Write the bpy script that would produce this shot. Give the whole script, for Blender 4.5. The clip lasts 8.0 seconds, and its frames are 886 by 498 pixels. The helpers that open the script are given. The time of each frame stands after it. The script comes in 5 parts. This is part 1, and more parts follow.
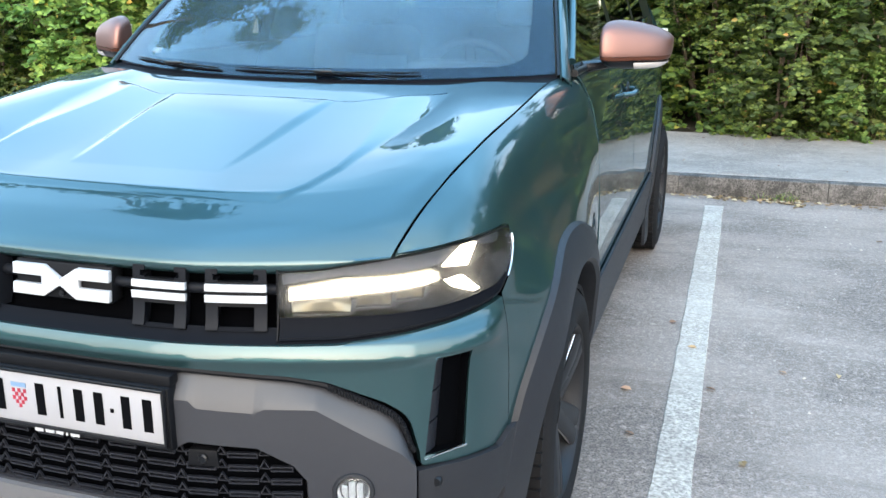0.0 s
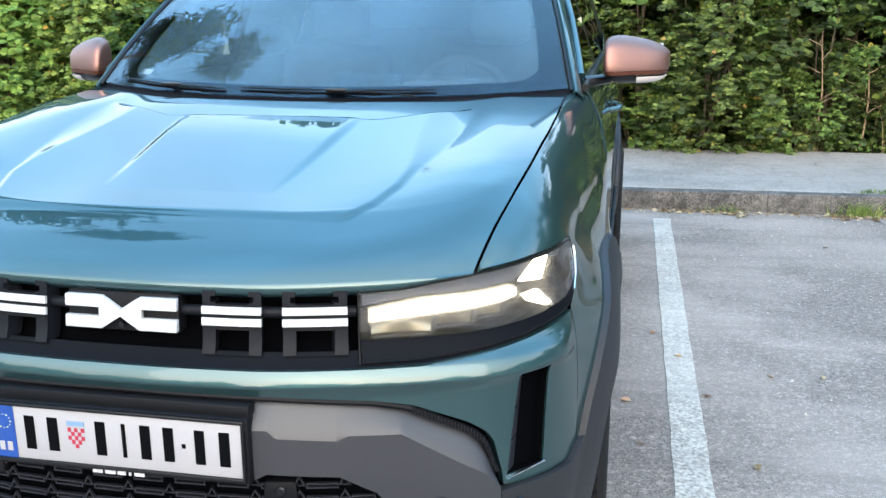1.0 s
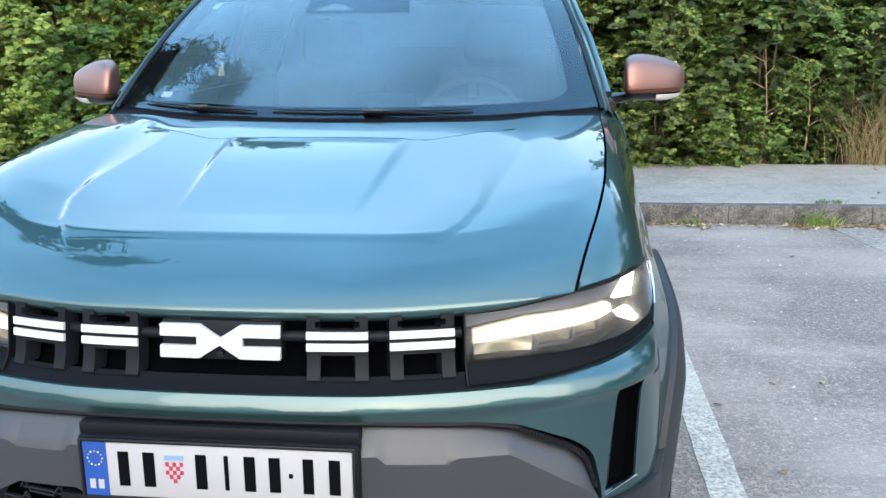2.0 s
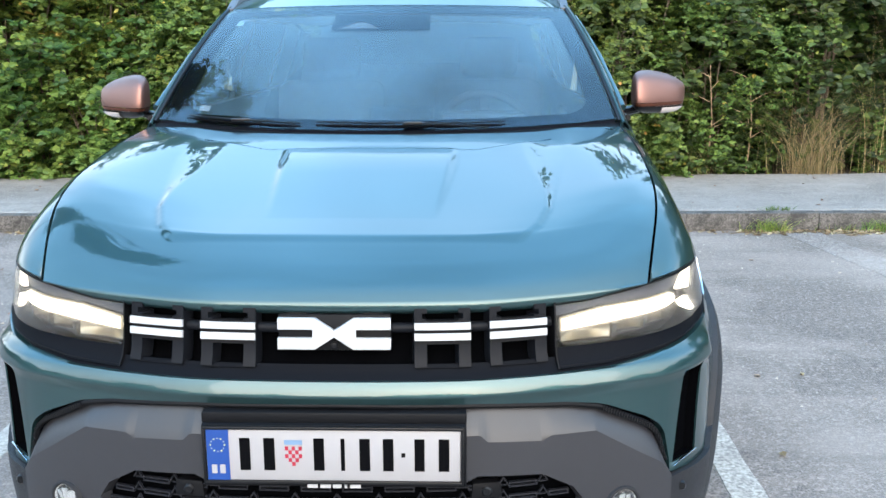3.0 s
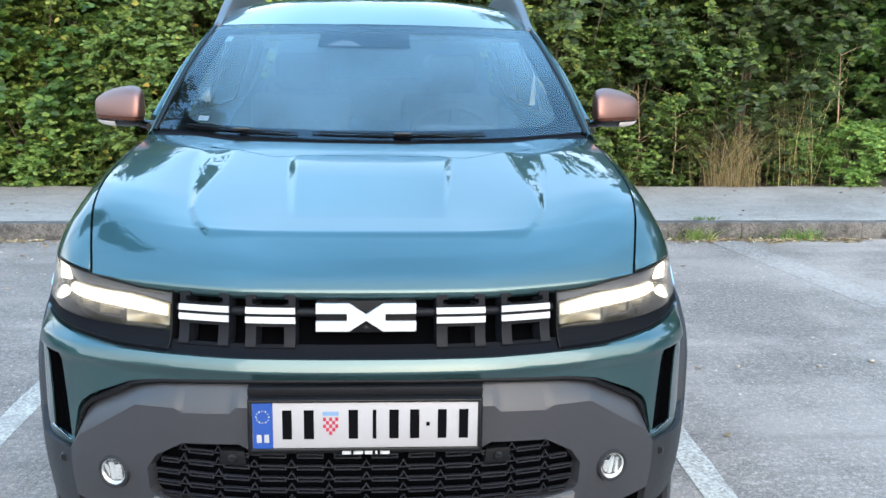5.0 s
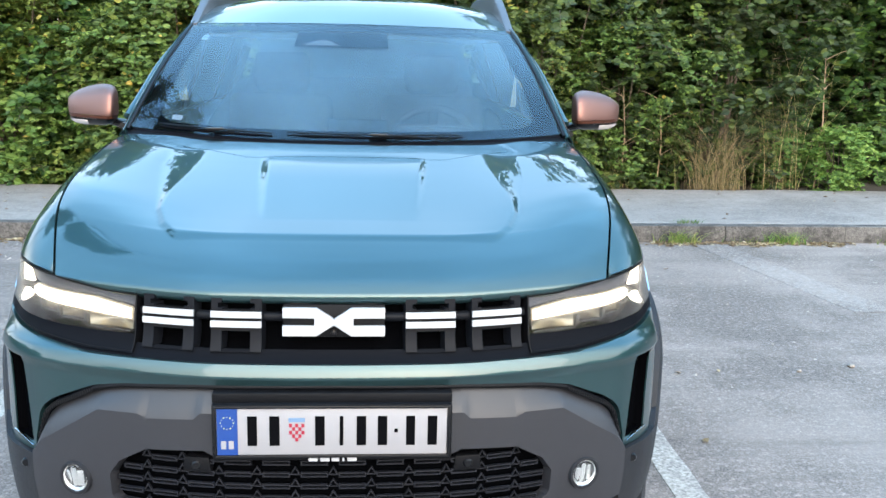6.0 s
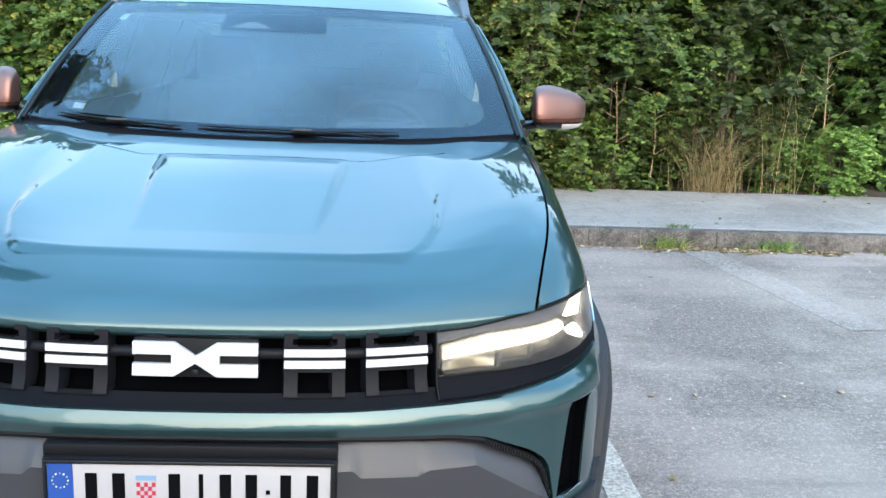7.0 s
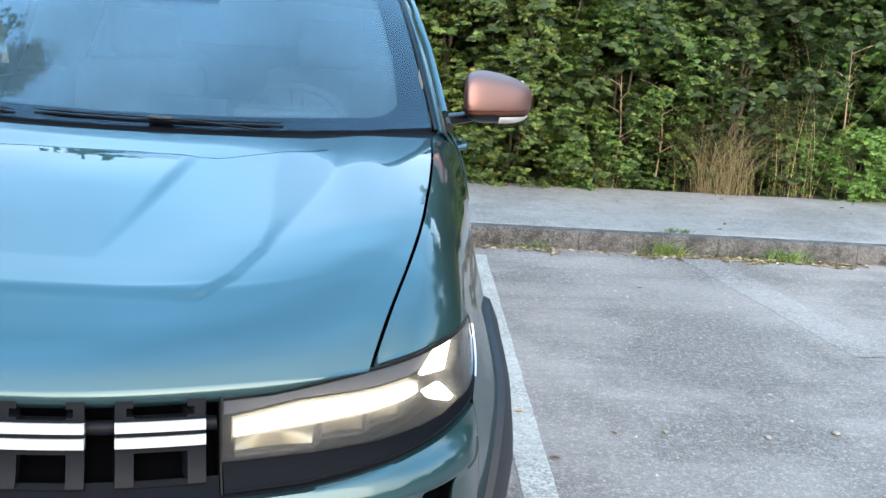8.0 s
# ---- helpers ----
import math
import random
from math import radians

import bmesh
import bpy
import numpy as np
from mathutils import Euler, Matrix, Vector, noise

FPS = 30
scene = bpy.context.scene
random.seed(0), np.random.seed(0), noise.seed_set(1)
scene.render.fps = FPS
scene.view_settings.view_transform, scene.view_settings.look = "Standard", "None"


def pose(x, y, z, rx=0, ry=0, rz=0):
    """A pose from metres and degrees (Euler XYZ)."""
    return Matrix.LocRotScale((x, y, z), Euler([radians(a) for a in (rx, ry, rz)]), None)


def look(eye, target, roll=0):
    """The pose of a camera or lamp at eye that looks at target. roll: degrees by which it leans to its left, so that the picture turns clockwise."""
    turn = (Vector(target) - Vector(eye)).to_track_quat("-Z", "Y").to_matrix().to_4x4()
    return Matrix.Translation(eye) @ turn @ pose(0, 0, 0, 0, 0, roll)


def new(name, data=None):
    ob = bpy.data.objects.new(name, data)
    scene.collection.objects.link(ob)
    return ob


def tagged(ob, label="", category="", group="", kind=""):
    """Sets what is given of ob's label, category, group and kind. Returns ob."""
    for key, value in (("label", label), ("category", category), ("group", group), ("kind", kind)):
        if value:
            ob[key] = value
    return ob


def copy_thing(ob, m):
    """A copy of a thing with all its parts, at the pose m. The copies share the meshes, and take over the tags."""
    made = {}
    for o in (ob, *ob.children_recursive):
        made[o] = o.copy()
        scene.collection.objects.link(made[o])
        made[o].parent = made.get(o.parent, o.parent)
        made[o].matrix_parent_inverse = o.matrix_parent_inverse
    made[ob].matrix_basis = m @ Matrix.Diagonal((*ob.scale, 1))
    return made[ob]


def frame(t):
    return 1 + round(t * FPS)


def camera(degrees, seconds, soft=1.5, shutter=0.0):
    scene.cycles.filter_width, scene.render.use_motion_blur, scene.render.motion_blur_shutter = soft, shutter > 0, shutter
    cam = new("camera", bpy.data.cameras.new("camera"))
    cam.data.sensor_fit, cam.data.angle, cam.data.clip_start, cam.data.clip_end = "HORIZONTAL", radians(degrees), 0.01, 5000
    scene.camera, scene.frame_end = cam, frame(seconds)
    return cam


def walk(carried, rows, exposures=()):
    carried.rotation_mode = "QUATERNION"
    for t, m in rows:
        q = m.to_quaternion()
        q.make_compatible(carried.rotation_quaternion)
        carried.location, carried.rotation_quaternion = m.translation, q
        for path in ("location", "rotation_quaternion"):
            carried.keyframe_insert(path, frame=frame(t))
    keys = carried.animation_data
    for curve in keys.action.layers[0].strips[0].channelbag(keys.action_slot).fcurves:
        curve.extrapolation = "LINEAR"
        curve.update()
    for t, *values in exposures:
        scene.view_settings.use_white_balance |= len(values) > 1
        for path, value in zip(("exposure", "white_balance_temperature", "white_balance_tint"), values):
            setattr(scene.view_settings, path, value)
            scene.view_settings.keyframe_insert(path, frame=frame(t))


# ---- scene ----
cam = camera(50.8, 8.0)
PATH = [
    (0, (1.291, -1.444, 1.481), (0.715, 0.39, 0.928), -0.3),
    (0.5, (1.141, -1.5, 1.483), (0.667, 0.37, 0.954), -0.4),
    (1, (0.948, -1.504, 1.462), (0.569, 0.393, 0.954), -0.7),
    (1.5, (0.78, -1.507, 1.464), (0.481, 0.408, 0.973), -0.9),
    (3, (0.279, -1.767, 1.488), (0.222, 0.182, 1.041), -0.7),
    (3.5, (0.166, -1.858, 1.488), (0.168, 0.093, 1.048), -0.5),
    (4, (0.089, -1.971, 1.483), (0.14, -0.018, 1.054), -0.3),
    (4.5, (0.048, -2.044, 1.505), (0.14, -0.092, 1.083), -0.0),
    (6, (0.095, -2.009, 1.506), (0.239, -0.058, 1.088), 0.9),
    (6.5, (0.191, -1.865, 1.48), (0.334, 0.084, 1.058), 1.3),
    (7, (0.342, -1.64, 1.494), (0.477, 0.308, 1.06), 2.1),
    (7.5, (0.502, -1.424, 1.493), (0.621, 0.523, 1.048), 2.6),
    (8, (0.71, -1.136, 1.466), (0.792, 0.809, 1.01), 3.3),
]
walk(cam, [(t, look(eye, target, roll)) for t, eye, target, roll in PATH], exposures=((0, 1.55, 7650, 15), (1.5, 1.46, 7500, 15), (4, 1.43, 7500, 15), (8, 1.41, 7500, 15)))

# ---- light ----
SUN_EL, SUN_ROT = radians(17), radians(168)
world = bpy.data.worlds.new("sky")
scene.world = world
world.use_nodes = True
wn, wl = world.node_tree.nodes, world.node_tree.links
wn.clear()
w_out = wn.new("ShaderNodeOutputWorld")
w_bg = wn.new("ShaderNodeBackground")
w_sky = wn.new("ShaderNodeTexSky")
w_sky.sky_type = "NISHITA"
w_sky.sun_disc = False
w_sky.sun_elevation, w_sky.sun_rotation = SUN_EL, SUN_ROT
w_sky.air_density, w_sky.dust_density, w_sky.ozone_density = 1.0, 3.0, 3.0
w_co = wn.new("ShaderNodeTexCoord")
w_no = wn.new("ShaderNodeTexNoise")
w_no.inputs["Scale"].default_value = 2.2
w_no.inputs["Detail"].default_value = 5.0
w_no.inputs["Roughness"].default_value = 0.55
w_ra = wn.new("ShaderNodeMapRange")
w_ra.inputs["From Min"].default_value, w_ra.inputs["From Max"].default_value = 0.38, 0.72
w_ra.inputs["To Min"].default_value, w_ra.inputs["To Max"].default_value = 0.42, 0.78
w_mx = wn.new("ShaderNodeMix")
w_mx.data_type = "RGBA"
# deeper blue overhead, paler towards the horizon
w_sep = wn.new("ShaderNodeSeparateXYZ")
w_gr = wn.new("ShaderNodeValToRGB")
w_gr.color_ramp.elements[0].position, w_gr.color_ramp.elements[0].color = 0.0, (0.62, 0.78, 0.93, 1)
w_gr.color_ramp.elements[1].position, w_gr.color_ramp.elements[1].color = 1.0, (0.17, 0.55, 1.08, 1)
for at, c in ((0.24, (0.50, 0.71, 0.93, 1)), (0.42, (0.28, 0.575, 0.93, 1)), (0.62, (0.22, 0.60, 1.06, 1))):
    w_gr.color_ramp.elements.new(at).color = c
w_sc = wn.new("ShaderNodeMix")
w_sc.data_type, w_sc.blend_type = "RGBA", "MULTIPLY"
w_sc.inputs["Factor"].default_value = 1.0
w_sc.inputs["B"].default_value = (15.6, 15.6, 15.6, 1)
wl.new(w_co.outputs["Generated"], w_sep.inputs["Vector"])
wl.new(w_sep.outputs["Z"], w_gr.inputs["Fac"])
wl.new(w_gr.outputs["Color"], w_sc.inputs["A"])
wl.new(w_sc.outputs["Result"], w_mx.inputs["B"])
# a broad warm glow round the low sun
w_dot = wn.new("ShaderNodeVectorMath")
w_dot.operation = "DOT_PRODUCT"
w_dot.inputs[1].default_value = (math.sin(SUN_ROT) * math.cos(SUN_EL), math.cos(SUN_ROT) * math.cos(SUN_EL), math.sin(SUN_EL))
w_pw = wn.new("ShaderNodeMapRange")
w_pw.interpolation_type = "SMOOTHSTEP"
w_pw.inputs["From Min"].default_value, w_pw.inputs["From Max"].default_value = 0.15, 1.0
w_pw.inputs["To Min"].default_value, w_pw.inputs["To Max"].default_value = 0.0, 0.5
w_gl = wn.new("ShaderNodeMix")
w_gl.data_type = "RGBA"
w_gl.inputs["B"].default_value = (13.2, 12.8, 11.0, 1)
wl.new(w_co.outputs["Generated"], w_dot.inputs[0])
wl.new(w_dot.outputs["Value"], w_pw.inputs["Value"])
wl.new(w_pw.outputs["Result"], w_gl.inputs["Factor"])
wl.new(w_mx.outputs["Result"], w_gl.inputs["A"])
wl.new(w_co.outputs["Generated"], w_no.inputs["Vector"])
wl.new(w_no.outputs["Fac"], w_ra.inputs["Value"])
wl.new(w_ra.outputs["Result"], w_mx.inputs["Factor"])
wl.new(w_sky.outputs["Color"], w_mx.inputs["A"])
wl.new(w_gl.outputs["Result"], w_bg.inputs["Color"])
wl.new(w_bg.outputs["Background"], w_out.inputs["Surface"])
w_bg.inputs["Strength"].default_value = 0.16
sun_data = bpy.data.lights.new("sun", "SUN")
sun_data.energy, sun_data.angle, sun_data.color = 1.4, radians(75), (0.95, 0.97, 1.0)
sun = new("sun", sun_data)
sun.matrix_basis = look((100 * math.sin(SUN_ROT), 100 * math.cos(SUN_ROT), 100 * math.tan(SUN_EL)), (0, 0, 0))


# ---- materials ----
def mat(name, color, rough=0.5, metal=0.0, coat=0.0, spec=0.5, bump=0.0, scale=40.0, vary=0.0, coat_rough=0.03):
    m = bpy.data.materials.new(name)
    m.use_nodes = True
    n, l = m.node_tree.nodes, m.node_tree.links
    b = n["Principled BSDF"]
    b.inputs["Base Color"].default_value = (*color, 1)
    b.inputs["Roughness"].default_value = rough
    b.inputs["Metallic"].default_value = metal
    b.inputs["Coat Weight"].default_value = coat
    b.inputs["Coat Roughness"].default_value = coat_rough
    b.inputs["Coat IOR"].default_value = 1.56 if coat == 1.0 else 1.5
    b.inputs["Specular IOR Level"].default_value = spec
    if bump or vary:
        co = n.new("ShaderNodeTexCoord")
        no = n.new("ShaderNodeTexNoise")
        no.inputs["Scale"].default_value, no.inputs["Detail"].default_value = scale, 6
        l.new(co.outputs["Object"], no.inputs["Vector"])
        if bump:
            bu = n.new("ShaderNodeBump")
            bu.inputs["Strength"].default_value, bu.inputs["Distance"].default_value = bump, 0.004
            l.new(no.outputs["Fac"], bu.inputs["Height"])
            l.new(bu.outputs["Normal"], b.inputs["Normal"])
        if vary:
            big = n.new("ShaderNodeTexNoise")
            big.inputs["Scale"].default_value, big.inputs["Detail"].default_value = scale / 12, 3
            l.new(co.outputs["Object"], big.inputs["Vector"])
            ad = n.new("ShaderNodeMath")
            ad.operation = "ADD"
            l.new(no.outputs["Fac"], ad.inputs[0])
            l.new(big.outputs["Fac"], ad.inputs[1])
            mr = n.new("ShaderNodeMapRange")
            mr.inputs["From Min"].default_value, mr.inputs["From Max"].default_value = 0.6, 1.4
            mr.inputs["To Min"].default_value, mr.inputs["To Max"].default_value = 1 - vary, 1 + vary
            l.new(ad.outputs[0], mr.inputs["Value"])
            mu = n.new("ShaderNodeMix")
            mu.data_type, mu.blend_type = "RGBA", "MULTIPLY"
            mu.inputs["Factor"].default_value = 1
            mu.inputs["A"].default_value = (*color, 1)
            l.new(mr.outputs["Result"], mu.inputs["B"])
            l.new(mu.outputs["Result"], b.inputs["Base Color"])
    return m


def clear(name, tint, rough=0.0, f0=0.045, bloom=0.0, through_lit=False):
    """Thin clear pane: see-through, with a gloss that grows at grazing angles."""
    m = bpy.data.materials.new(name)
    m.use_nodes = True
    n, l = m.node_tree.nodes, m.node_tree.links
    n.clear()
    out = n.new("ShaderNodeOutputMaterial")
    mix = n.new("ShaderNodeMixShader")
    tr = n.new("ShaderNodeBsdfTransparent")
    gl = n.new("ShaderNodeBsdfGlossy")
    lw = n.new("ShaderNodeLayerWeight")
    lw.inputs["Blend"].default_value = 0.5
    po = n.new("ShaderNodeMath")
    po.operation = "POWER"
    po.inputs[1].default_value = 5
    fr = n.new("ShaderNodeMapRange")
    fr.inputs["To Min"].default_value = f0
    l.new(lw.outputs["Facing"], po.inputs[0])
    l.new(po.outputs[0], fr.inputs["Value"])
    tr.inputs["Color"].default_value = (*tint, 1)
    gl.inputs["Roughness"].default_value = rough
    l.new(fr.outputs["Result"], mix.inputs["Fac"])
    l.new(tr.outputs["BSDF"], mix.inputs[1])
    l.new(gl.outputs["BSDF"], mix.inputs[2])
    # this scatter imitates a lamp's glow spreading over its pane
    if bloom:
        df = n.new("ShaderNodeBsdfTranslucent" if through_lit else "ShaderNodeBsdfDiffuse")
        df.inputs["Color"].default_value = (0.7, 0.7, 0.7, 1)
        film = n.new("ShaderNodeMixShader")
        film.inputs["Fac"].default_value = bloom
        l.new(mix.outputs["Shader"], film.inputs[1])
        l.new(df.outputs["BSDF"], film.inputs[2])
        l.new(film.outputs["Shader"], out.inputs["Surface"])
    else:
        l.new(mix.outputs["Shader"], out.inputs["Surface"])
    return m


def glow(name, color, strength):
    m = bpy.data.materials.new(name)
    m.use_nodes = True
    b = m.node_tree.nodes["Principled BSDF"]
    b.inputs["Base Color"].default_value = (0.8, 0.8, 0.8, 1)
    b.inputs["Emission Color"].default_value = (*color, 1)
    b.inputs["Emission Strength"].default_value = strength
    return m


PAINT = mat("green metallic paint", (0.026, 0.069, 0.076), 0.36, 0.7, 1.0, 0.5, 0.0, 60, 0.0, 0.015)
PAINT.node_tree.nodes["Principled BSDF"].inputs["Specular Tint"].default_value = (0.22, 0.32, 0.31, 1)
MASK = mat("grey bumper plastic", (0.0225, 0.0235, 0.0285), 0.40, 0.0, 0.0, 0.50, 0.12, 600, 0.06)
CLAD = mat("dark cladding plastic", (0.0135, 0.0148, 0.0185), 0.5, 0.0, 0.0, 0.28, 0.2, 500, 0.1)
BLACK = mat("gloss black plastic", (0.005, 0.0055, 0.007), 0.3, 0, 0, 0.3)
MATT = mat("matt black plastic", (0.0055, 0.006, 0.0075), 0.5, 0, 0, 0.1, 0.1, 300, 0.1)
# shade of cavities and gaps put into the colour: near-black, no gloss
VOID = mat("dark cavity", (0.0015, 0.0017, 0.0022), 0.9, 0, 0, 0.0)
WHITE = mat("white badge plastic", (0.39, 0.40, 0.42), 0.35)
PLATE = mat("number plate white", (0.27, 0.268, 0.285), 0.45, vary=0.03, scale=30)
INK = mat("number plate ink", (0.002, 0.0022, 0.003), 0.6, 0, 0, 0.03)
BLUE = mat("number plate blue", (0.001, 0.040, 0.205), 0.45)
RED = mat("number plate red", (0.30, 0.010, 0.032), 0.5)
CHROME = mat("lamp reflector chrome", (0.9, 0.9, 0.88), 0.3, 0.9)
SILVER = mat("satin silver trim", (0.62, 0.66, 0.68), 0.25, 1.0)
COPPER = mat("copper mirror paint", (0.235, 0.122, 0.102), 0.46, 0.85, 0.05, 0.5, 0, 60, 0, 0.2)
# dark ground reflection on the cap's lower edge, put into the copper colour
DARKCOPPER = mat("copper with painted dark reflection", (0.10, 0.032, 0.018), 0.45, 0.5)
RUBBER = mat("tyre rubber", (0.0095, 0.0095, 0.0105), 0.85, 0, 0, 0.15, bump=0.3, scale=120, vary=0.2)
ALLOY = mat("dark alloy wheel", (0.014, 0.0145, 0.017), 0.5, 0.2, 0.0, 0.3)
CUT = mat("machined alloy edge", (0.7, 0.7, 0.72), 0.35, 0.8)
GLASS = clear("windscreen glass", (0.66, 0.72, 0.76), 0.0, 0.050, 0.0)
SIDEGLASS = clear("tinted side glass", (0.5, 0.53, 0.53), 0.0, 0.05)
LENS = clear("headlamp lens", (0.95, 0.96, 0.97), 0.0, 0.055, 0.10, True)
FRIT = mat("black glass border", (0.006, 0.007, 0.010), 0.9, 0, 0, 0.05)
CABIN = mat("dark cabin plastic", (0.05, 0.05, 0.054), 0.65, bump=0.2, scale=300, vary=0.1)
CLOTH = mat("grey seat cloth", (0.055, 0.053, 0.052), 0.9, bump=0.4, scale=400, vary=0.15)
CREAM = mat("pale pillar trim", (0.62, 0.58, 0.42), 0.7)
RAIL = mat("grey roof rail", (0.06, 0.066, 0.078), 0.45, 0.2)
AMBER = mat("mirror signal lens", (0.62, 0.56, 0.54), 0.2)
DRL = glow("daylight lamp", (1.0, 0.92, 0.68), 1.5)
# lamp bloom imitated by a dimly glowing border round the strip
HALO = glow("painted halo of the light strip", (1.0, 0.87, 0.56), 0.27)
HALO.node_tree.nodes["Principled BSDF"].inputs["Base Color"].default_value = (0.08, 0.08, 0.08, 1)
SATIN = mat("satin grey lamp trim", (0.085, 0.092, 0.115), 0.42, 0.5)
FIN = mat("dark lamp trim", (0.025, 0.025, 0.028), 0.45, 0.2)
POST = mat("dark grille plastic", (0.004, 0.0048, 0.0068), 0.5, 0, 0, 0.03)
FRAME = mat("slate grille frame plastic", (0.0062, 0.0074, 0.0102), 0.45, 0, 0, 0.10)
BARS = mat("dark grille bar plastic", (0.011, 0.012, 0.016), 0.42, 0, 0, 0.25)
# reflector darkened for the outer bowls: the strip's fading light as colour
DIM = mat("dimmed lamp reflector", (0.10, 0.093, 0.075), 0.4, 0.7)
LINER = mat("pale headliner", (0.30, 0.29, 0.28), 0.9)
PROJ = mat("lamp reflector", (0.34, 0.31, 0.24), 0.35, 0.8)
# added sheet whose bluish colour imitates sky and dash reflected in the glass
GLARE = bpy.data.materials.new("painted reflection haze behind the glass")
GLARE.use_nodes = True
fn, fl = GLARE.node_tree.nodes, GLARE.node_tree.links
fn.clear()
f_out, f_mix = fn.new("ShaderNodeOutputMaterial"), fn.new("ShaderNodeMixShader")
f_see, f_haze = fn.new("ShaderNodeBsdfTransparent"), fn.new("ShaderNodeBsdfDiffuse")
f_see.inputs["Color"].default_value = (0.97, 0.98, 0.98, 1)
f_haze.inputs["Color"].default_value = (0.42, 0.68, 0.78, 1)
# the painted haze varies by noise, as reflected sky and dash would
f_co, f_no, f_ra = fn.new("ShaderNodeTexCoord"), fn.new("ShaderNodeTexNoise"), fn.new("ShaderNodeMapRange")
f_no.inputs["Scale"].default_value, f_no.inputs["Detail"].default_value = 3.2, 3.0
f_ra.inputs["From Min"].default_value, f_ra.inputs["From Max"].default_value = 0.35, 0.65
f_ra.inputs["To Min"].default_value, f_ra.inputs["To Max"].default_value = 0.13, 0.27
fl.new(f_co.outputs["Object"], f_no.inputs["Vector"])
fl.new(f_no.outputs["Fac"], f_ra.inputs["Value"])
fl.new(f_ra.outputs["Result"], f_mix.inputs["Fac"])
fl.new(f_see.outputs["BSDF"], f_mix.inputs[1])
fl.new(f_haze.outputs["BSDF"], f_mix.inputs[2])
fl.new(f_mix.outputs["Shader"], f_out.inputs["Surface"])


# ---- mesh helpers ----
def part(name, bm, material, parent=None, label="", sharp=38):
    """Links a bmesh as one mesh object under a thing or a part."""
    for f in bm.faces:
        f.smooth = True
    for e in bm.edges:
        if len(e.link_faces) == 2 and e.calc_face_angle(0) > radians(sharp):
            e.smooth = False
    me = bpy.data.meshes.new(name)
    bm.to_mesh(me)
    bm.free()
    me.materials.append(material)
    ob = new(name, me)
    if parent:
        ob.parent = parent
        if parent.type == "EMPTY":
            ob.matrix_parent_inverse = parent.matrix_basis.inverted()
    if label:
        ob["label"] = label
    return ob


def mirrored(bm):
    """A copy of a bmesh on the other side of the car."""
    b = bm.copy()
    for v in b.verts:
        v.co.x = -v.co.x
    bmesh.ops.reverse_faces(b, faces=b.faces[:])
    return b


def join(*bms):
    me = bpy.data.meshes.new("join")
    out = bmesh.new()
    for b in bms:
        b.to_mesh(me)
        b.free()
        out.from_mesh(me)
    bpy.data.meshes.remove(me)
    return out


def grid(P, thick=0.0, keep=None, wrap=False):
    """A sheet through the points P[i][j], made into a shell of that thickness."""
    bm = bmesh.new()
    n, m = len(P), len(P[0])
    vs = [[bm.verts.new(tuple(p)) for p in row] for row in P]
    for i in range(n - 1 + (1 if wrap else 0)):
        for j in range(m - 1):
            a, b, c, d = vs[i][j], vs[(i + 1) % n][j], vs[(i + 1) % n][j + 1], vs[i][j + 1]
            if keep and not keep((a.co + b.co + c.co + d.co) / 4):
                continue
            bm.faces.new((a, b, c, d))
    bmesh.ops.delete(bm, geom=[v for v in bm.verts if not v.link_faces], context="VERTS")
    bmesh.ops.remove_doubles(bm, verts=bm.verts[:], dist=1e-5)
    if thick:
        bmesh.ops.solidify(bm, geom=bm.faces[:], thickness=thick)
        bmesh.ops.recalc_face_normals(bm, faces=bm.faces[:])
    return bm


def rim(bm, depth):
    """Turns the open edges of a nose panel inwards, towards the car."""
    edges = [e for e in bm.edges if len(e.link_faces) == 1]
    r = bmesh.ops.extrude_edge_only(bm, edges=edges)
    for v in r["geom"]:
        if isinstance(v, bmesh.types.BMVert):
            d = Vector((0, 0.95, v.co.z)) - v.co
            v.co += d.normalized() * depth
    bmesh.ops.recalc_face_normals(bm, faces=bm.faces[:])
    return bm


def box(c, s, bevel=0.0, seg=2, turn=None):
    bm = bmesh.new()
    bmesh.ops.create_cube(bm, size=1)
    for v in bm.verts:
        v.co = Vector((v.co.x * s[0], v.co.y * s[1], v.co.z * s[2]))
    if bevel:
        bmesh.ops.bevel(bm, geom=bm.edges[:], offset=bevel, segments=seg, affect="EDGES", profile=0.5)
    m = Matrix.Translation(c) @ (turn.to_4x4() if turn else Matrix())
    bm.transform(m)
    return bm


def tube(path, radius, seg=10, squash=1.0):
    """A rod along a path; radius may be one number or one for each point."""
    path = [Vector(p) for p in path]
    rs = radius if isinstance(radius, (list, tuple)) else [radius] * len(path)
    P = []
    for i, p in enumerate(path):
        t = (path[min(i + 1, len(path) - 1)] - path[max(i - 1, 0)]).normalized()
        a = t.cross(Vector((0, 0, 1)) if abs(t.z) < 0.9 else Vector((1, 0, 0))).normalized()
        b = t.cross(a)
        P.append([p + rs[i] * (a * math.cos(k * 2 * math.pi / seg) + squash * b * math.sin(k * 2 * math.pi / seg)) for k in range(seg)])
    bm = bmesh.new()
    vs = [[bm.verts.new(q) for q in row] for row in P]
    for i in range(len(vs) - 1):
        for k in range(seg):
            bm.faces.new((vs[i][k], vs[i][(k + 1) % seg], vs[i + 1][(k + 1) % seg], vs[i + 1][k]))
    bm.faces.new(vs[0][::-1])
    bm.faces.new(vs[-1])
    bmesh.ops.recalc_face_normals(bm, faces=bm.faces[:])
    return bm


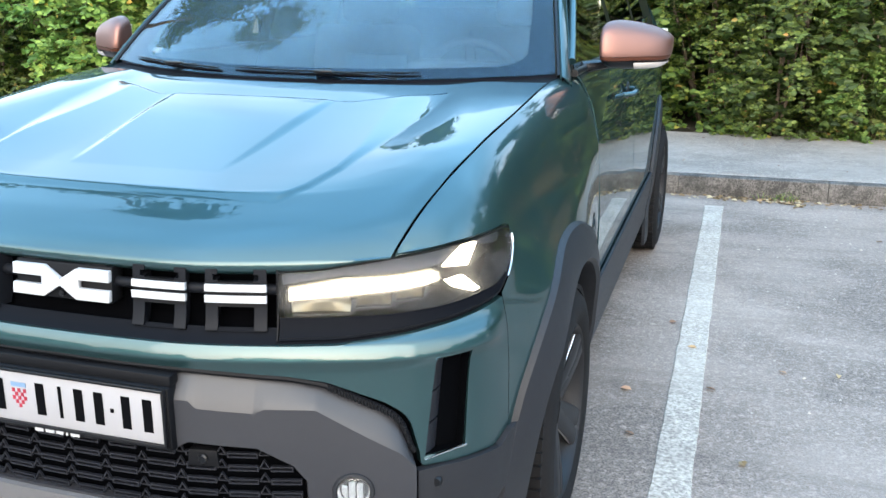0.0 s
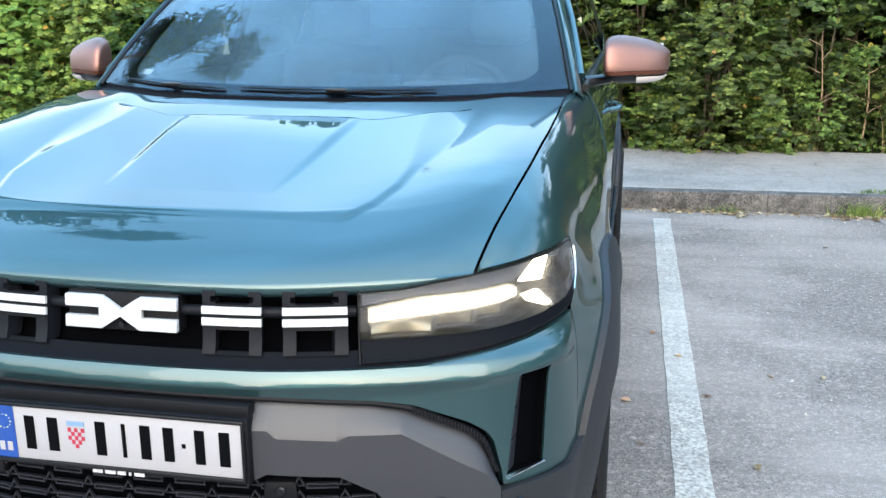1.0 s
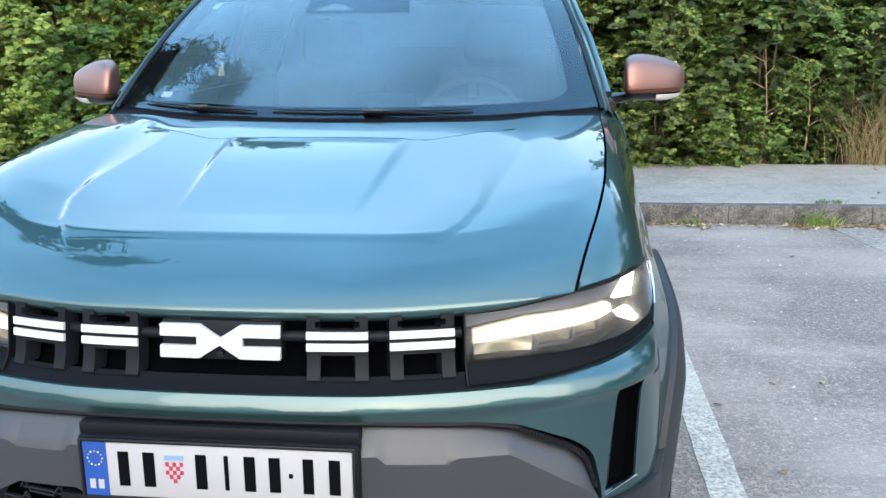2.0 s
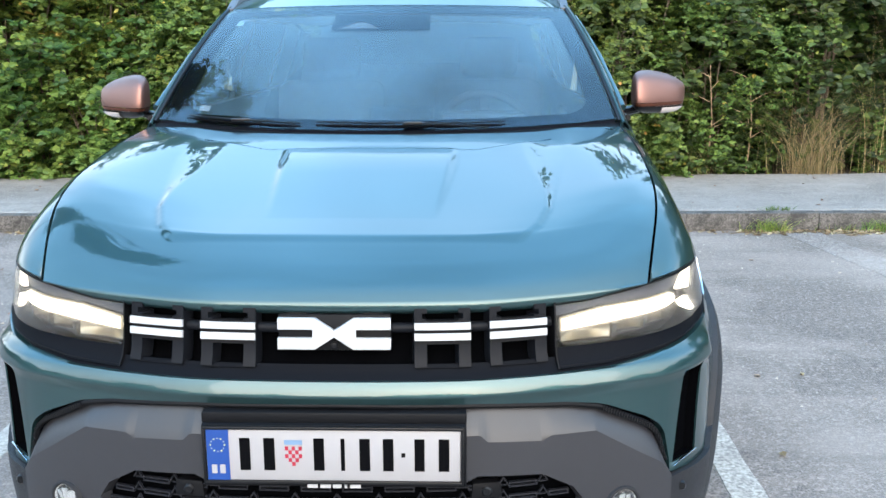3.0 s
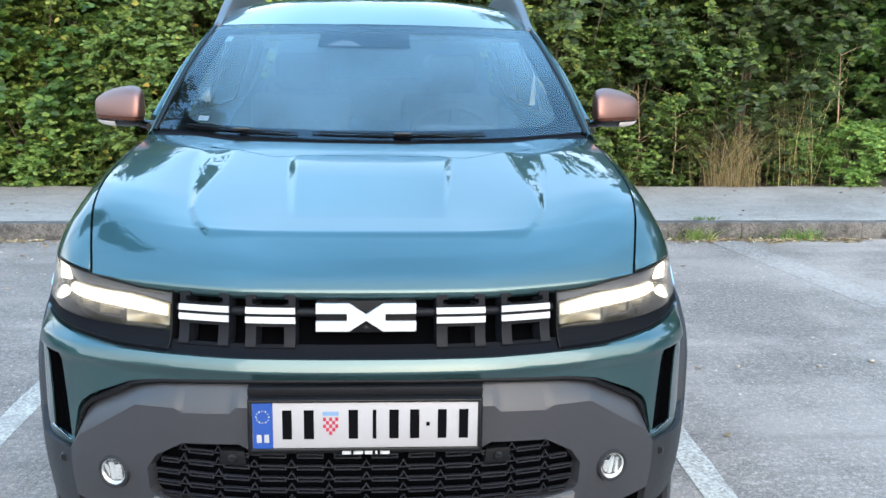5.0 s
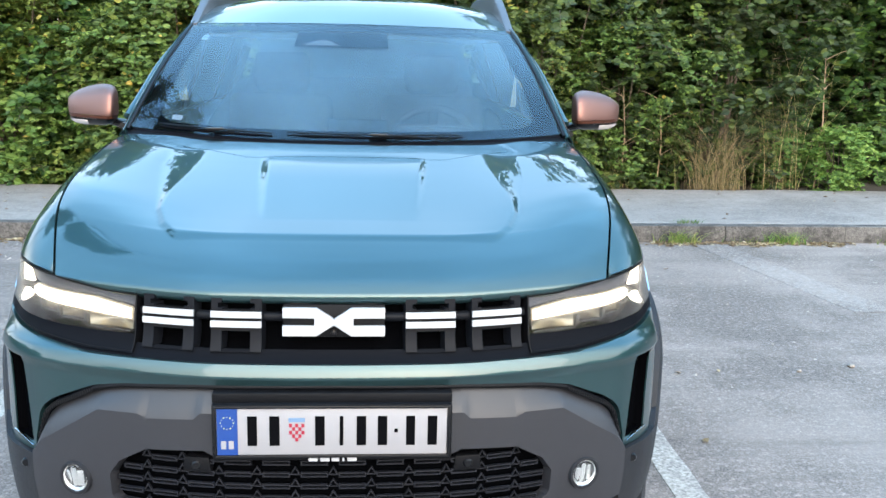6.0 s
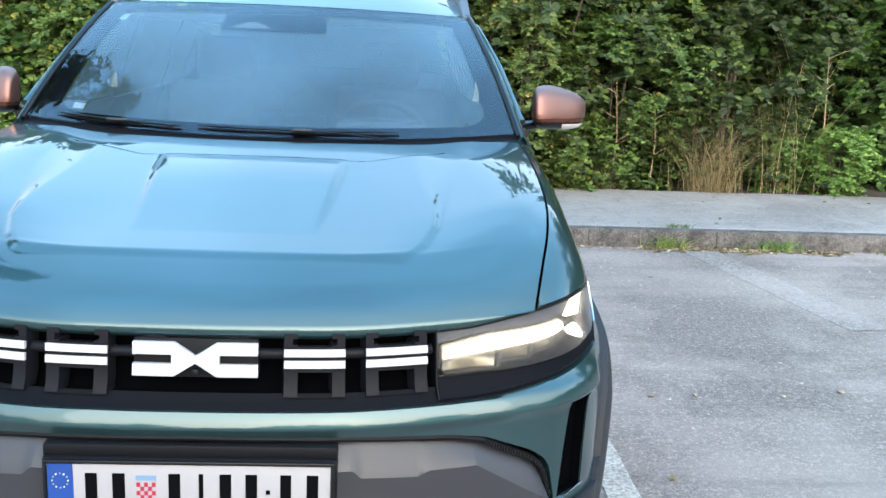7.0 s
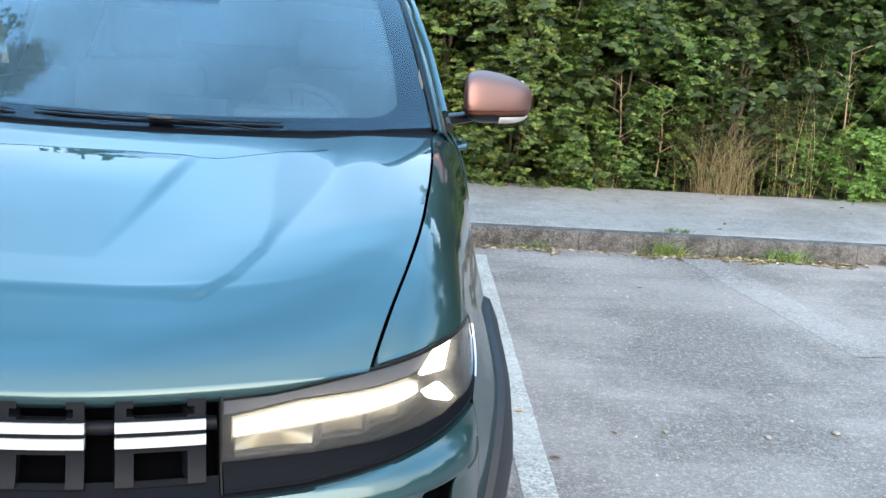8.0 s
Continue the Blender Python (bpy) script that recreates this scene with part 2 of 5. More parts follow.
def lathe(profile, centre, axis="x", seg=48):
    """Turns a closed profile of (radius, offset along the axis) round an axis through centre."""
    bm = bmesh.new()
    rows = []
    for k in range(seg):
        a = 2 * math.pi * k / seg
        row = []
        for r, o in profile:
            q = (o, r * math.cos(a), r * math.sin(a)) if axis == "x" else ((r * math.cos(a), o, r * math.sin(a)) if axis == "y" else (r * math.cos(a), r * math.sin(a), o))
            row.append(bm.verts.new(Vector(centre) + Vector(q)))
        rows.append(row)
    m = len(profile)
    for k in range(seg):
        for j in range(m):
            bm.faces.new((rows[k][j], rows[(k + 1) % seg][j], rows[(k + 1) % seg][(j + 1) % m], rows[k][(j + 1) % m]))
    bmesh.ops.recalc_face_normals(bm, faces=bm.faces[:])
    return bm


def lerp(x, table):
    return float(np.interp(x, [a for a, b in table], [b for a, b in table]))


def eased(table, w=0.012):
    """A table over s with its corners rounded."""
    ss = np.linspace(table[0][0], table[-1][0], 240)
    return [(float(s), float(np.mean([lerp(s + d, table) for d in np.linspace(-w, w, 7)]))) for s in ss]


def ramp(a, b, x):
    """A straight slope with only slightly rounded ends."""
    k = min(1.0, max(0.0, (x - a) / (b - a)))
    return 0.75 * k + 0.25 * k * k * (3 - 2 * k)


def smooth(a, b, x):
    k = min(1.0, max(0.0, (x - a) / (b - a)))
    return k * k * (3 - 2 * k)


def spline(points, n=24):
    P = [np.array(p, float) for p in points]
    P = [2 * P[0] - P[1]] + P + [2 * P[-1] - P[-2]]
    out = []
    for i in range(1, len(P) - 2):
        a, b, c, d = P[i - 1:i + 3]
        for k in range(n):
            u = k / n
            out.append(0.5 * ((2 * b) + (c - a) * u + (2 * a - 5 * b + 4 * c - d) * u * u + (3 * b - a - 3 * c + d) * u ** 3))
    out.append(P[-2])
    return np.array(out)


# ---- the car's skin: a plan curve round the nose, and an upright profile ----
NOSE = [(0, 0.015), (0.15, 0.018), (0.3, 0.03), (0.45, 0.065), (0.6, 0.115), (0.7, 0.16), (0.76, 0.205), (0.81, 0.26),
        (0.855, 0.34), (0.885, 0.44), (0.9, 0.55), (0.905, 0.7), (0.905, 1.0), (0.9, 1.3), (0.893, 1.6)]
RING = spline([(-x, y) for x, y in NOSE[:0:-1]] + NOSE)
RUN = np.concatenate([[0], np.cumsum(np.linalg.norm(np.diff(RING, axis=0), axis=1))])
RUN -= RUN[np.argmin(abs(RING[:, 0]))]
_rise = spline([(0.2, -0.06), (0.3, -0.03), (0.45, -0.010), (0.55, -0.009), (0.65, -0.010), (0.735, -0.009), (0.752, -0.006), (0.763, -0.002), (0.767, 0.0), (0.775, -0.0017), (0.785, -0.0046), (0.795, -0.0090),
                (0.80, -0.0125), (0.812, -0.026), (0.83, -0.036), (0.86, -0.044), (0.95, -0.055), (1.0, -0.065)], 8)
RISE = [(float(a), float(b)) for a, b in _rise]


_plain = spline([(0.2, -0.06), (0.3, -0.03), (0.45, -0.010), (0.65, -0.009), (0.75, -0.014), (0.80, -0.021), (0.86, -0.035), (0.95, -0.054), (1.0, -0.065)], 8)
PLAIN = [(float(a), float(b)) for a, b in _plain]
SIDE = [(0.34, 0.872), (0.45, 0.889), (0.60, 0.895), (0.75, 0.897), (0.90, 0.893), (1.02, 0.884), (1.10, 0.868), (1.17, 0.84), (1.215, 0.808)]


def at_ring(s):
    return np.array([np.interp(s, RUN, RING[:, 0]), np.interp(s, RUN, RING[:, 1])])


def skin(s, z, off=0.0):
    p = at_ring(s)
    q = at_ring(s + 0.01) - at_ring(s - 0.01)
    q /= np.linalg.norm(q)
    k = smooth(1.2, 2.0, abs(s))
    c = smooth(0.92, 1.03, abs(s))
    o = (1 - k) * ((1 - c) * lerp(z, RISE) + c * lerp(z, PLAIN)) + k * (lerp(z, SIDE) - abs(p[0])) + off
    # wings flare outwards down to the wheel arch
    o += 0.020 * smooth(1.06, 1.36, abs(s)) * (1 - smooth(1.6, 2.1, abs(s))) * smooth(0.62, 0.84, z) * (1 - smooth(0.93, 1.08, z))
    flare = 0.19 * smooth(1.02, 1.30, abs(s)) * (1 - smooth(1.7, 2.12, abs(s)))
    o += flare * (0.87 - max(0.64, z))
    return Vector((p[0] + q[1] * o, p[1] - q[0] * o, z))


def strip(s0, s1, low, high, off=0.0, thick=0.004, ns=40, nz=10, cuts=()):
    """A panel on the skin from s0 to s1 between two edges, each a number or a table over s."""
    ss = sorted(set(list(np.linspace(s0, s1, ns)) + [c for c in cuts if s0 < c < s1]))
    f = lambda t, s: t if isinstance(t, (int, float)) else lerp(abs(s), t)
    P = [[skin(s, f(low, s) + (f(high, s) - f(low, s)) * k / nz, off) for k in range(nz + 1)] for s in ss]
    return grid(P, thick)


def block(poly, off, depth, bevel=0.0):
    """A flat shape (s, z) laid on the skin and raised by depth."""
    bm = bmesh.new()
    a = [bm.verts.new(skin(s, z, off + depth)) for s, z in poly]
    b = [bm.verts.new(skin(s, z, off)) for s, z in poly]
    n = len(poly)
    bm.faces.new(a)
    bm.faces.new(b[::-1])
    for k in range(n):
        bm.faces.new((a[k], b[k], b[(k + 1) % n], a[(k + 1) % n]))
    bmesh.ops.recalc_face_normals(bm, faces=bm.faces[:])
    if bevel:
        bmesh.ops.bevel(bm, geom=[e for e in bm.edges], offset=bevel, segments=2, affect="EDGES", profile=0.5)
    return bm


# ---- the car ----
AXLE_F, AXLE_R, HUB_Z, TYRE_R = 0.90, 3.90, 0.347, 0.35
GAP = [(0.2, 0.666, 0.962), (0.3, 0.692, 1.031), (0.4, 0.716, 1.080), (0.5, 0.732, 1.110), (0.6, 0.742, 1.131), (0.7, 0.748, 1.145),
       (0.8, 0.754, 1.158), (0.9, 0.758, 1.170), (1.0, 0.761, 1.181), (1.1, 0.762, 1.190), (1.2, 0.762, 1.197), (1.3, 0.766, 1.203),
       (1.45, 0.785, 1.208), (1.6, 0.80, 1.212)]
_gap = spline(GAP, 8)
gap_x = lambda y: float(np.interp(y, _gap[:, 0], _gap[:, 1]))
gap_z = lambda y: float(np.interp(y, _gap[:, 0], _gap[:, 2]))
_front = [tuple(skin(s, 0.955))[:2] for s in np.linspace(0, 0.9, 60)]
front_y = lambda x: float(np.interp(abs(x), [a for a, b in _front], [b for a, b in _front]))
rear_y = lambda x: 1.075 + 0.17 * (abs(x) / 0.76) ** 2.2
_mid = spline([(-0.02, 0.93), (0.0, 0.955), (0.03, 0.983), (0.08, 1.014), (0.13, 1.036), (0.160, 1.0475), (0.175, 1.0515), (0.2, 1.0545), (0.36, 1.0795), (0.53, 1.110), (0.73, 1.147), (0.93, 1.183), (1.05, 1.202)], 8)
_side = spline([(-0.02, 0.942), (0.0, 0.962), (0.04, 0.998), (0.09, 1.031), (0.19, 1.08), (0.29, 1.110), (0.39, 1.131), (0.59, 1.158), (0.79, 1.181), (1.03, 1.20)], 8)
EDGE_OUT = [(0.2, 0.345), (0.25, 0.392), (0.32, 0.437), (0.42, 0.468), (0.55, 0.480), (0.8, 0.487), (1.1, 0.485)]
EDGE_LIFT = [(0.24, 0.0), (0.34, 0.0086), (0.42, 0.0116), (0.51, 0.011), (0.6, 0.009), (0.77, 0.008), (1.2, 0.0055)]
EDGE_IN = [(0.36, 0.200), (0.6, 0.219), (0.9, 0.240)]


def hood_z(x, y):
    w = y - front_y(x)
    a = abs(x)
    k = smooth(0.25, 0.74, a)
    z = (1 - k) * float(np.interp(w, _mid[:, 0], _mid[:, 1])) + k * float(np.interp(w, _side[:, 0], _side[:, 1]))
    # a stepped dome: a middle panel over two side terraces, all joined in front and fading out before the glass
    q = min(1.0, max(0.0, (y - 0.36) / 0.4))
    f = smooth(0.42, 0.88, y)
    r = min(1.0, max(0.0, (y - 0.36) / 0.48))
    out = 1 - ramp(-0.007 - 0.050 * f, 0.006 + 0.050 * f, a - lerp(y, EDGE_OUT))
    lead = smooth(0.228, 0.256, y - 0.10 * a * a)
    tail = 1 - ramp(0.885, 0.915, y - 0.55 * max(0.0, a - 0.3))
    mid = (1 - ramp(-0.008, 0.004 + 0.012 * q, a - lerp(y, EDGE_IN))) * (1 - smooth(0.66, 0.98, y))
    sink = 0.004 * r * (1 - smooth(0.44, 0.68, a)) * (1 - smooth(0.80, 1.06, y))
    z += (lerp(y, EDGE_LIFT) + 0.0015) * smooth(0.45, 0.74, a) - sink
    z += 0.006 * math.exp(-((a - 0.59) / 0.07) ** 2) * smooth(0.55, 1.0, y)
    return z + lead * (tail * out * (0.007 + 0.008 * r) + mid * 0.0135 * r)


car = new("car")
car.location = (0, 2.1, 0)
tagged(car, "dark green metallic compact SUV parked with its headlamps on", "car")

# bonnet
P = []
for u in np.linspace(-1, 1, 221):
    row = []
    X0 = 0.664
    for d, dz in ((0.011, -0.030), (0.002, -0.024), (-0.0025, -0.016), (-0.003, -0.008)):
        x = u * X0
        dz *= 1 - 0.8 * smooth(0.50, 0.664, abs(x))
        row.append((x, front_y(x) + d, hood_z(x, front_y(x) + 0.002) + dz))
    for v in np.linspace(0, 1, 161) ** 1.15:
        y = 0.21 + v
        for _ in range(6):
            X = gap_x(y) - 0.003
            y = front_y(X) + (rear_y(X) - front_y(X)) * v
        x = u * X
        y = front_y(x) + (rear_y(x) - front_y(x)) * v
        row.append((x, y, hood_z(x, y)))
    P.append(row)
hood = part("hood", grid(P, 0.003), PAINT, car, "glossy green bonnet with two raised ridges", 60)

# added near-black sheet close under the bonnet, as shade for its gaps
part("gap_shade", grid([[(u * (gap_x(y) + 0.03), y, hood_z(u * (gap_x(y) - 0.01), y) - 0.03) for y in np.linspace(0.24, 1.22, 30)] for u in np.linspace(-1, 1, 31)], 0.003), VOID, car, "near-black sheet under the bonnet, standing in for the gap's shade", 60)

# wings: an upper sheet from the bonnet gap to the side, and the side itself round the wheel arch
LAMP_TOP = [(0.475, 0.942), (0.56, 0.946), (0.604, 0.952), (0.72, 0.967), (0.877, 0.977), (1.0, 0.979), (1.097, 0.977), (1.125, 0.968)]
LAMP_LOW = [(0.475, 0.806), (0.6, 0.808), (0.705, 0.817), (0.825, 0.826), (0.943, 0.834), (1.013, 0.845), (1.06, 0.872), (1.088, 0.895), (1.117, 0.93), (1.125, 0.955)]
CREST_TOP = [(0, 0.798), (0.5, 0.798), (0.6, 0.799), (0.705, 0.808), (0.825, 0.818), (0.943, 0.826), (1.02, 0.837)]
GREEN_LOW = [(0, 0.748), (0.3, 0.746), (0.5, 0.735), (0.577, 0.722), (0.69, 0.676), (0.735, 0.645), (0.755, 0.61), (0.764, 0.53), (0.80, 0.524), (0.832, 0.523), (0.974, 0.515), (1.02, 0.545)]

GREEN_LOW = eased(GREEN_LOW)


def upper(s):
    b = skin(s, lerp(s, LAMP_TOP) + 0.003 if s < 1.125 else 0.971)
    t = Vector((gap_x(b.y) + 0.003, b.y, gap_z(b.y)))
    far = smooth(0.72, 1.15, s)
    c = Vector((b.x - 0.012 * far - 0.18 * (b.x - t.x), b.y, t.z - 0.016 - 0.012 * far))
    if c.x < t.x + 0.02:
        c.x = t.x + 0.5 * (b.x - t.x)
    row = [t + Vector((-0.003, 0, -0.012)), t + Vector((-0.001, 0, -0.003))]
    for k in range(15):
        q = k / 14
        row.append((1 - q) ** 2 * t + 2 * q * (1 - q) * c + q * q * b)
    return row


S_END = 2.12
in_arch = lambda p: (p.y - AXLE_F) ** 2 + (p.z - 0.35) ** 2 < 0.46 ** 2
P = []
for s in list(np.linspace(0.726, 1.12, 40)):
    r = upper(s)
    P.append(r + [r[-1] + (skin(s, r[-1].z - 0.012, -0.012) - r[-1]) * (k / 12) for k in range(1, 13)])
fender_front = grid(P, 0)
P = []
for s in np.linspace(1.12, S_END, 90):
    P.append(upper(s) + [skin(s, 0.971 - (0.971 - 0.40) * k / 40) for k in range(1, 41)])
fender_rear = grid(P, 0, lambda p: not in_arch(p))
P = []
for s in np.linspace(1.022, 1.12, 14):
    top = lerp(s, LAMP_LOW) - 0.005
    P.append([skin(s, top - (top - 0.50) * k / 20) for k in range(21)])
fender_low = grid(P, 0, lambda p: not in_arch(p))
fender = join(fender_front, fender_rear, fender_low)
bmesh.ops.remove_doubles(fender, verts=fender.verts[:], dist=2e-4)
bmesh.ops.recalc_face_normals(fender, faces=fender.faces[:])
part("fender", mirrored(fender), PAINT, car, "", 50)
part("fender", fender, PAINT, car, "", 50)

# bumper: the body-coloured band and corners with their upright air slots
VENT_S0, VENT_S1, VENT_TOP, VENT_LOW = 0.802, 0.887, 0.760, 0.545
cuts = [0.577, 0.69, 0.735, 0.755, 0.764]
LEVELS = (0.745, 0.750, 0.755, 0.760, 0.764, 0.768, 0.772, 0.776)


def lean(s, z):
    """The slots lean inwards towards their foot."""
    k = min(1.0, max(0.0, (VENT_TOP - z) / (VENT_TOP - VENT_LOW)))
    b = lerp(abs(s), [(0.764, 0.0), (VENT_S0, 0.026), (VENT_S1, 0.013), (1.0, 0.0)])
    return s - math.copysign(b * k, s)


def band(s0, s1, low, ns):
    """A panel up to the crest's top whose rows follow the crest, so that its edge stays clean."""
    rows = []
    for s in sorted(set(list(np.linspace(s0, s1, ns)) + [c for c in cuts + [-c for c in cuts] if s0 < c < s1])):
        lo, hi = (lerp(abs(s), low) if isinstance(low, list) else low), lerp(abs(s), CREST_TOP)
        zs = [lo + (0.740 - lo) * k / 12 for k in range(13)] + list(LEVELS) + [0.776 + (hi - 0.776) * k / 8 for k in range(1, 9)]
        rows.append([skin(lean(s, z), max(lo, z)) for z in zs])
    return grid(rows)


bars = [band(-0.764, 0.764, GREEN_LOW, 160)]
corner = [band(0.764, VENT_S0, GREEN_LOW, 8), grid([[skin(lean(s, VENT_LOW), lerp(s, GREEN_LOW) + (VENT_LOW - lerp(s, GREEN_LOW)) * k / 4) for k in range(5)] for s in np.linspace(VENT_S0, VENT_S1, 10)]), band(VENT_S0, VENT_S1, VENT_TOP, 10), band(VENT_S1, 1.02, GREEN_LOW, 20)]
bumper = join(*bars, *[mirrored(b) for b in corner], *corner)
bmesh.ops.remove_doubles(bumper, verts=bumper.verts[:], dist=2e-4)
bmesh.ops.recalc_face_normals(bumper, faces=bumper.faces[:])
bumper = rim(bumper, 0.02)
bumper_ob = part("bumper", bumper, PAINT, car, "green front bumper with a bright crest", 45)


def both(name, bm, material, parent, label="", sharp=38):
    m = mirrored(bm)
    return part(name, bm, material, parent, label, sharp), part(name, m, material, parent, label, sharp)


# air slots: dark wells with cross vanes and a pale lower lip
slot = lambda s, z, d: skin(lean(s, z), z, d)
heights = np.linspace(VENT_LOW, VENT_TOP, 9)
well = [grid([[slot(VENT_S1 - 0.003, z, d) for z in heights] for d in (-0.003, -0.07)], 0.002),
        grid([[slot(s, z, -0.07) for z in heights] for s in np.linspace(VENT_S0, VENT_S1, 6)], 0.002)]
for z in (VENT_TOP - 0.002, VENT_LOW + 0.002):
    well.append(grid([[slot(s, z, d) for d in (-0.003, -0.07)] for s in (VENT_S0, VENT_S1)], 0.002))
both("air_slot", join(*well), VOID, bumper_ob, "black upright air slot")
# inner cheek: dark panels one above the other, with narrow joints
for k in range(3):
    z0 = VENT_LOW + 0.004 + (VENT_TOP - VENT_LOW - 0.006) * k / 3
    z1 = z0 + (VENT_TOP - VENT_LOW) / 3 - 0.007
    both("slot_cheek", grid([[slot(VENT_S0 + 0.001 + 0.050 * j / 6, z, -0.003 - 0.045 * (j / 6) ** 1.3) for z in np.linspace(z0, z1, 5)] for j in range(7)], 0.003), BARS, bumper_ob)
for k in range(5):
    z = VENT_LOW + 0.035 + k * 0.037
    both("vane", block([(lean(s, q), q) for s, q in ((VENT_S0 + 0.050, z), (VENT_S1 - 0.004, z), (VENT_S1 - 0.004, z + 0.004), (VENT_S0 + 0.050, z + 0.004))], -0.058, 0.026), MATT, bumper_ob)
both("slot_lip", block([(lean(s, q), q) for s, q in ((VENT_S0 - 0.006, VENT_LOW - 0.007), (VENT_S1 + 0.001, VENT_LOW + 0.002), (VENT_S1 + 0.001, VENT_LOW + 0.007), (VENT_S0 + 0.02, VENT_LOW))], 0.0, 0.006, 0.001), SILVER, bumper_ob, "bright lower lip")

# dark gap behind every joint of the nose
part("bumper_core", join(strip(-1.02, 1.02, 0.36, 0.80, -0.025, 0.004, 90, 14), strip(-0.5, 0.5, 0.79, 0.94, -0.085, 0.004, 50, 4)), VOID, car, "black core behind the panels")

# grey bumper mask: upper facet, recessed facet and lower face
MASK_TOP = [(0, 0.740), (0.3, 0.736), (0.5, 0.722), (0.57, 0.708), (0.692, 0.650), (0.726, 0.622), (0.738, 0.59), (0.750, 0.535)]
FACET = [(0, 0.688), (0.30, 0.687), (0.316, 0.671), (0.43, 0.664), (0.452, 0.674), (0.553, 0.672), (0.68, 0.594), (0.72, 0.57), (0.75, 0.534)]
HOLE_TOP = [(0, 0.588), (0.24, 0.588), (0.262, 0.578), (0.296, 0.596), (0.434, 0.588), (0.505, 0.549), (0.532, 0.512)]
HOLE_LOW = [(0, 0.436), (0.30, 0.434), (0.45, 0.430), (0.491, 0.432), (0.525, 0.444), (0.532, 0.455)]
MASK_TOP = eased(MASK_TOP)
mcut = [0.24, 0.262, 0.296, 0.316, 0.43, 0.434, 0.452, 0.491, 0.505, 0.525, 0.532, 0.553, 0.57, 0.68, 0.692, 0.726, 0.738]
mcut += [-c for c in mcut]


def facet_off(s, z):
    """How far the mask stands out: rising from its upper edge to the facet line, then level."""
    f, t = lerp(abs(s), FACET), lerp(abs(s), MASK_TOP)
    if z >= f:
        k = (z - f) / max(0.004, t - f)
        return 0.022 - 0.034 * k ** 1.2
    return 0.022 - 0.05 * (f - z) * smooth(0.0, 0.25, f - z)


def mask_sheet(s0, s1, low, high, ns, nz):
    ss = sorted(set(list(np.linspace(s0, s1, ns)) + [c for c in mcut if s0 < c < s1]))
    f = lambda t, s: t if isinstance(t, (int, float)) else lerp(abs(s), t)
    return grid([[skin(s, f(low, s) + (f(high, s) - f(low, s)) * k / nz, facet_off(s, f(low, s) + (f(high, s) - f(low, s)) * k / nz)) for k in range(nz + 1)] for s in ss], 0)


MASK_LOW = [(0, 0.36), (0.6, 0.36), (0.75, 0.40)]
sheets = [mask_sheet(-0.75, 0.75, FACET, MASK_TOP, 90, 6), mask_sheet(-0.532, 0.532, HOLE_TOP, FACET, 70, 6), mask_sheet(-0.532, 0.532, MASK_LOW, HOLE_LOW, 60, 5)]
for g in (-1, 1):
    a, b = sorted((g * 0.532, g * 0.75))
    sheets.append(mask_sheet(a, b, MASK_LOW, FACET, 26, 18))
maskbm = join(*sheets)
bmesh.ops.remove_doubles(maskbm, verts=maskbm.verts[:], dist=1e-4)
bmesh.ops.recalc_face_normals(maskbm, faces=maskbm.faces[:])
maskbm = rim(maskbm, 0.03)
mask_ob = part("bumper_mask", maskbm, MASK, car, "matt warm grey plastic bumper mask", 24)
# toothed black seal along the mask's edge
seal = [skin(s, lerp(abs(s), MASK_TOP) + 0.008, -0.004) for s in np.linspace(0.0, 0.752, 90)]
both("seal", tube([p for p in seal], 0.007, 8), MATT, mask_ob, "black rubber seal")
for k in range(26):
    s = 0.58 + k * 0.0066
    tooth = skin(s, lerp(s, MASK_TOP) + 0.008, 0.003)
    both("seal_tooth", box(tooth, (0.004, 0.006, 0.010)), BLACK, mask_ob)

# lower grille: dark cavity, rows of broken bars with little arrow nodes
cav = strip(-0.54, 0.54, 0.42, 0.60, -0.06, 0.004, 50, 4)
grille_low = part("lower_grille", cav, VOID, car, "black lower grille of broken bars")
PITCH = 0.0885


def link(a, b, z):
    """One flat closed link between two nodes: a long frame of thin bar."""
    o = [(a, z - 0.0065), (b, z - 0.0065), (b, z + 0.0055), (a, z + 0.0055)]
    n = [(a + 0.003, z - 0.0030), (b - 0.003, z - 0.0030), (b - 0.003, z + 0.0020), (a + 0.003, z + 0.0020)]
    bm = bmesh.new()
    f = [[bm.verts.new(skin(p, q, d)) for p, q in loop] for d in (0.002, -0.005) for loop in (o, n)]
    for k in range(4):
        m = (k + 1) % 4
        bm.faces.new((f[0][k], f[0][m], f[1][m], f[1][k]))
        bm.faces.new((f[0][k], f[2][k], f[2][m], f[0][m]))
        bm.faces.new((f[1][k], f[1][m], f[3][m], f[3][k]))
    bmesh.ops.recalc_face_normals(bm, faces=bm.faces[:])
    return bm


def chevron(n, z):
    """The little arrow that joins four links at a node."""
    w, h, e = 0.0125, 0.0205, 0.0034
    return join(*[block([(n + g * w, z), (n + g * (w - e), z), (n, z + h - e * 1.5), (n, z + h)][::g], -0.004, 0.006) for g in (1, -1)],
                block([(n - w + 0.003, z - 0.003), (n + w - 0.003, z - 0.003), (n + w - 0.003, z), (n - w + 0.003, z)], -0.008, 0.005))


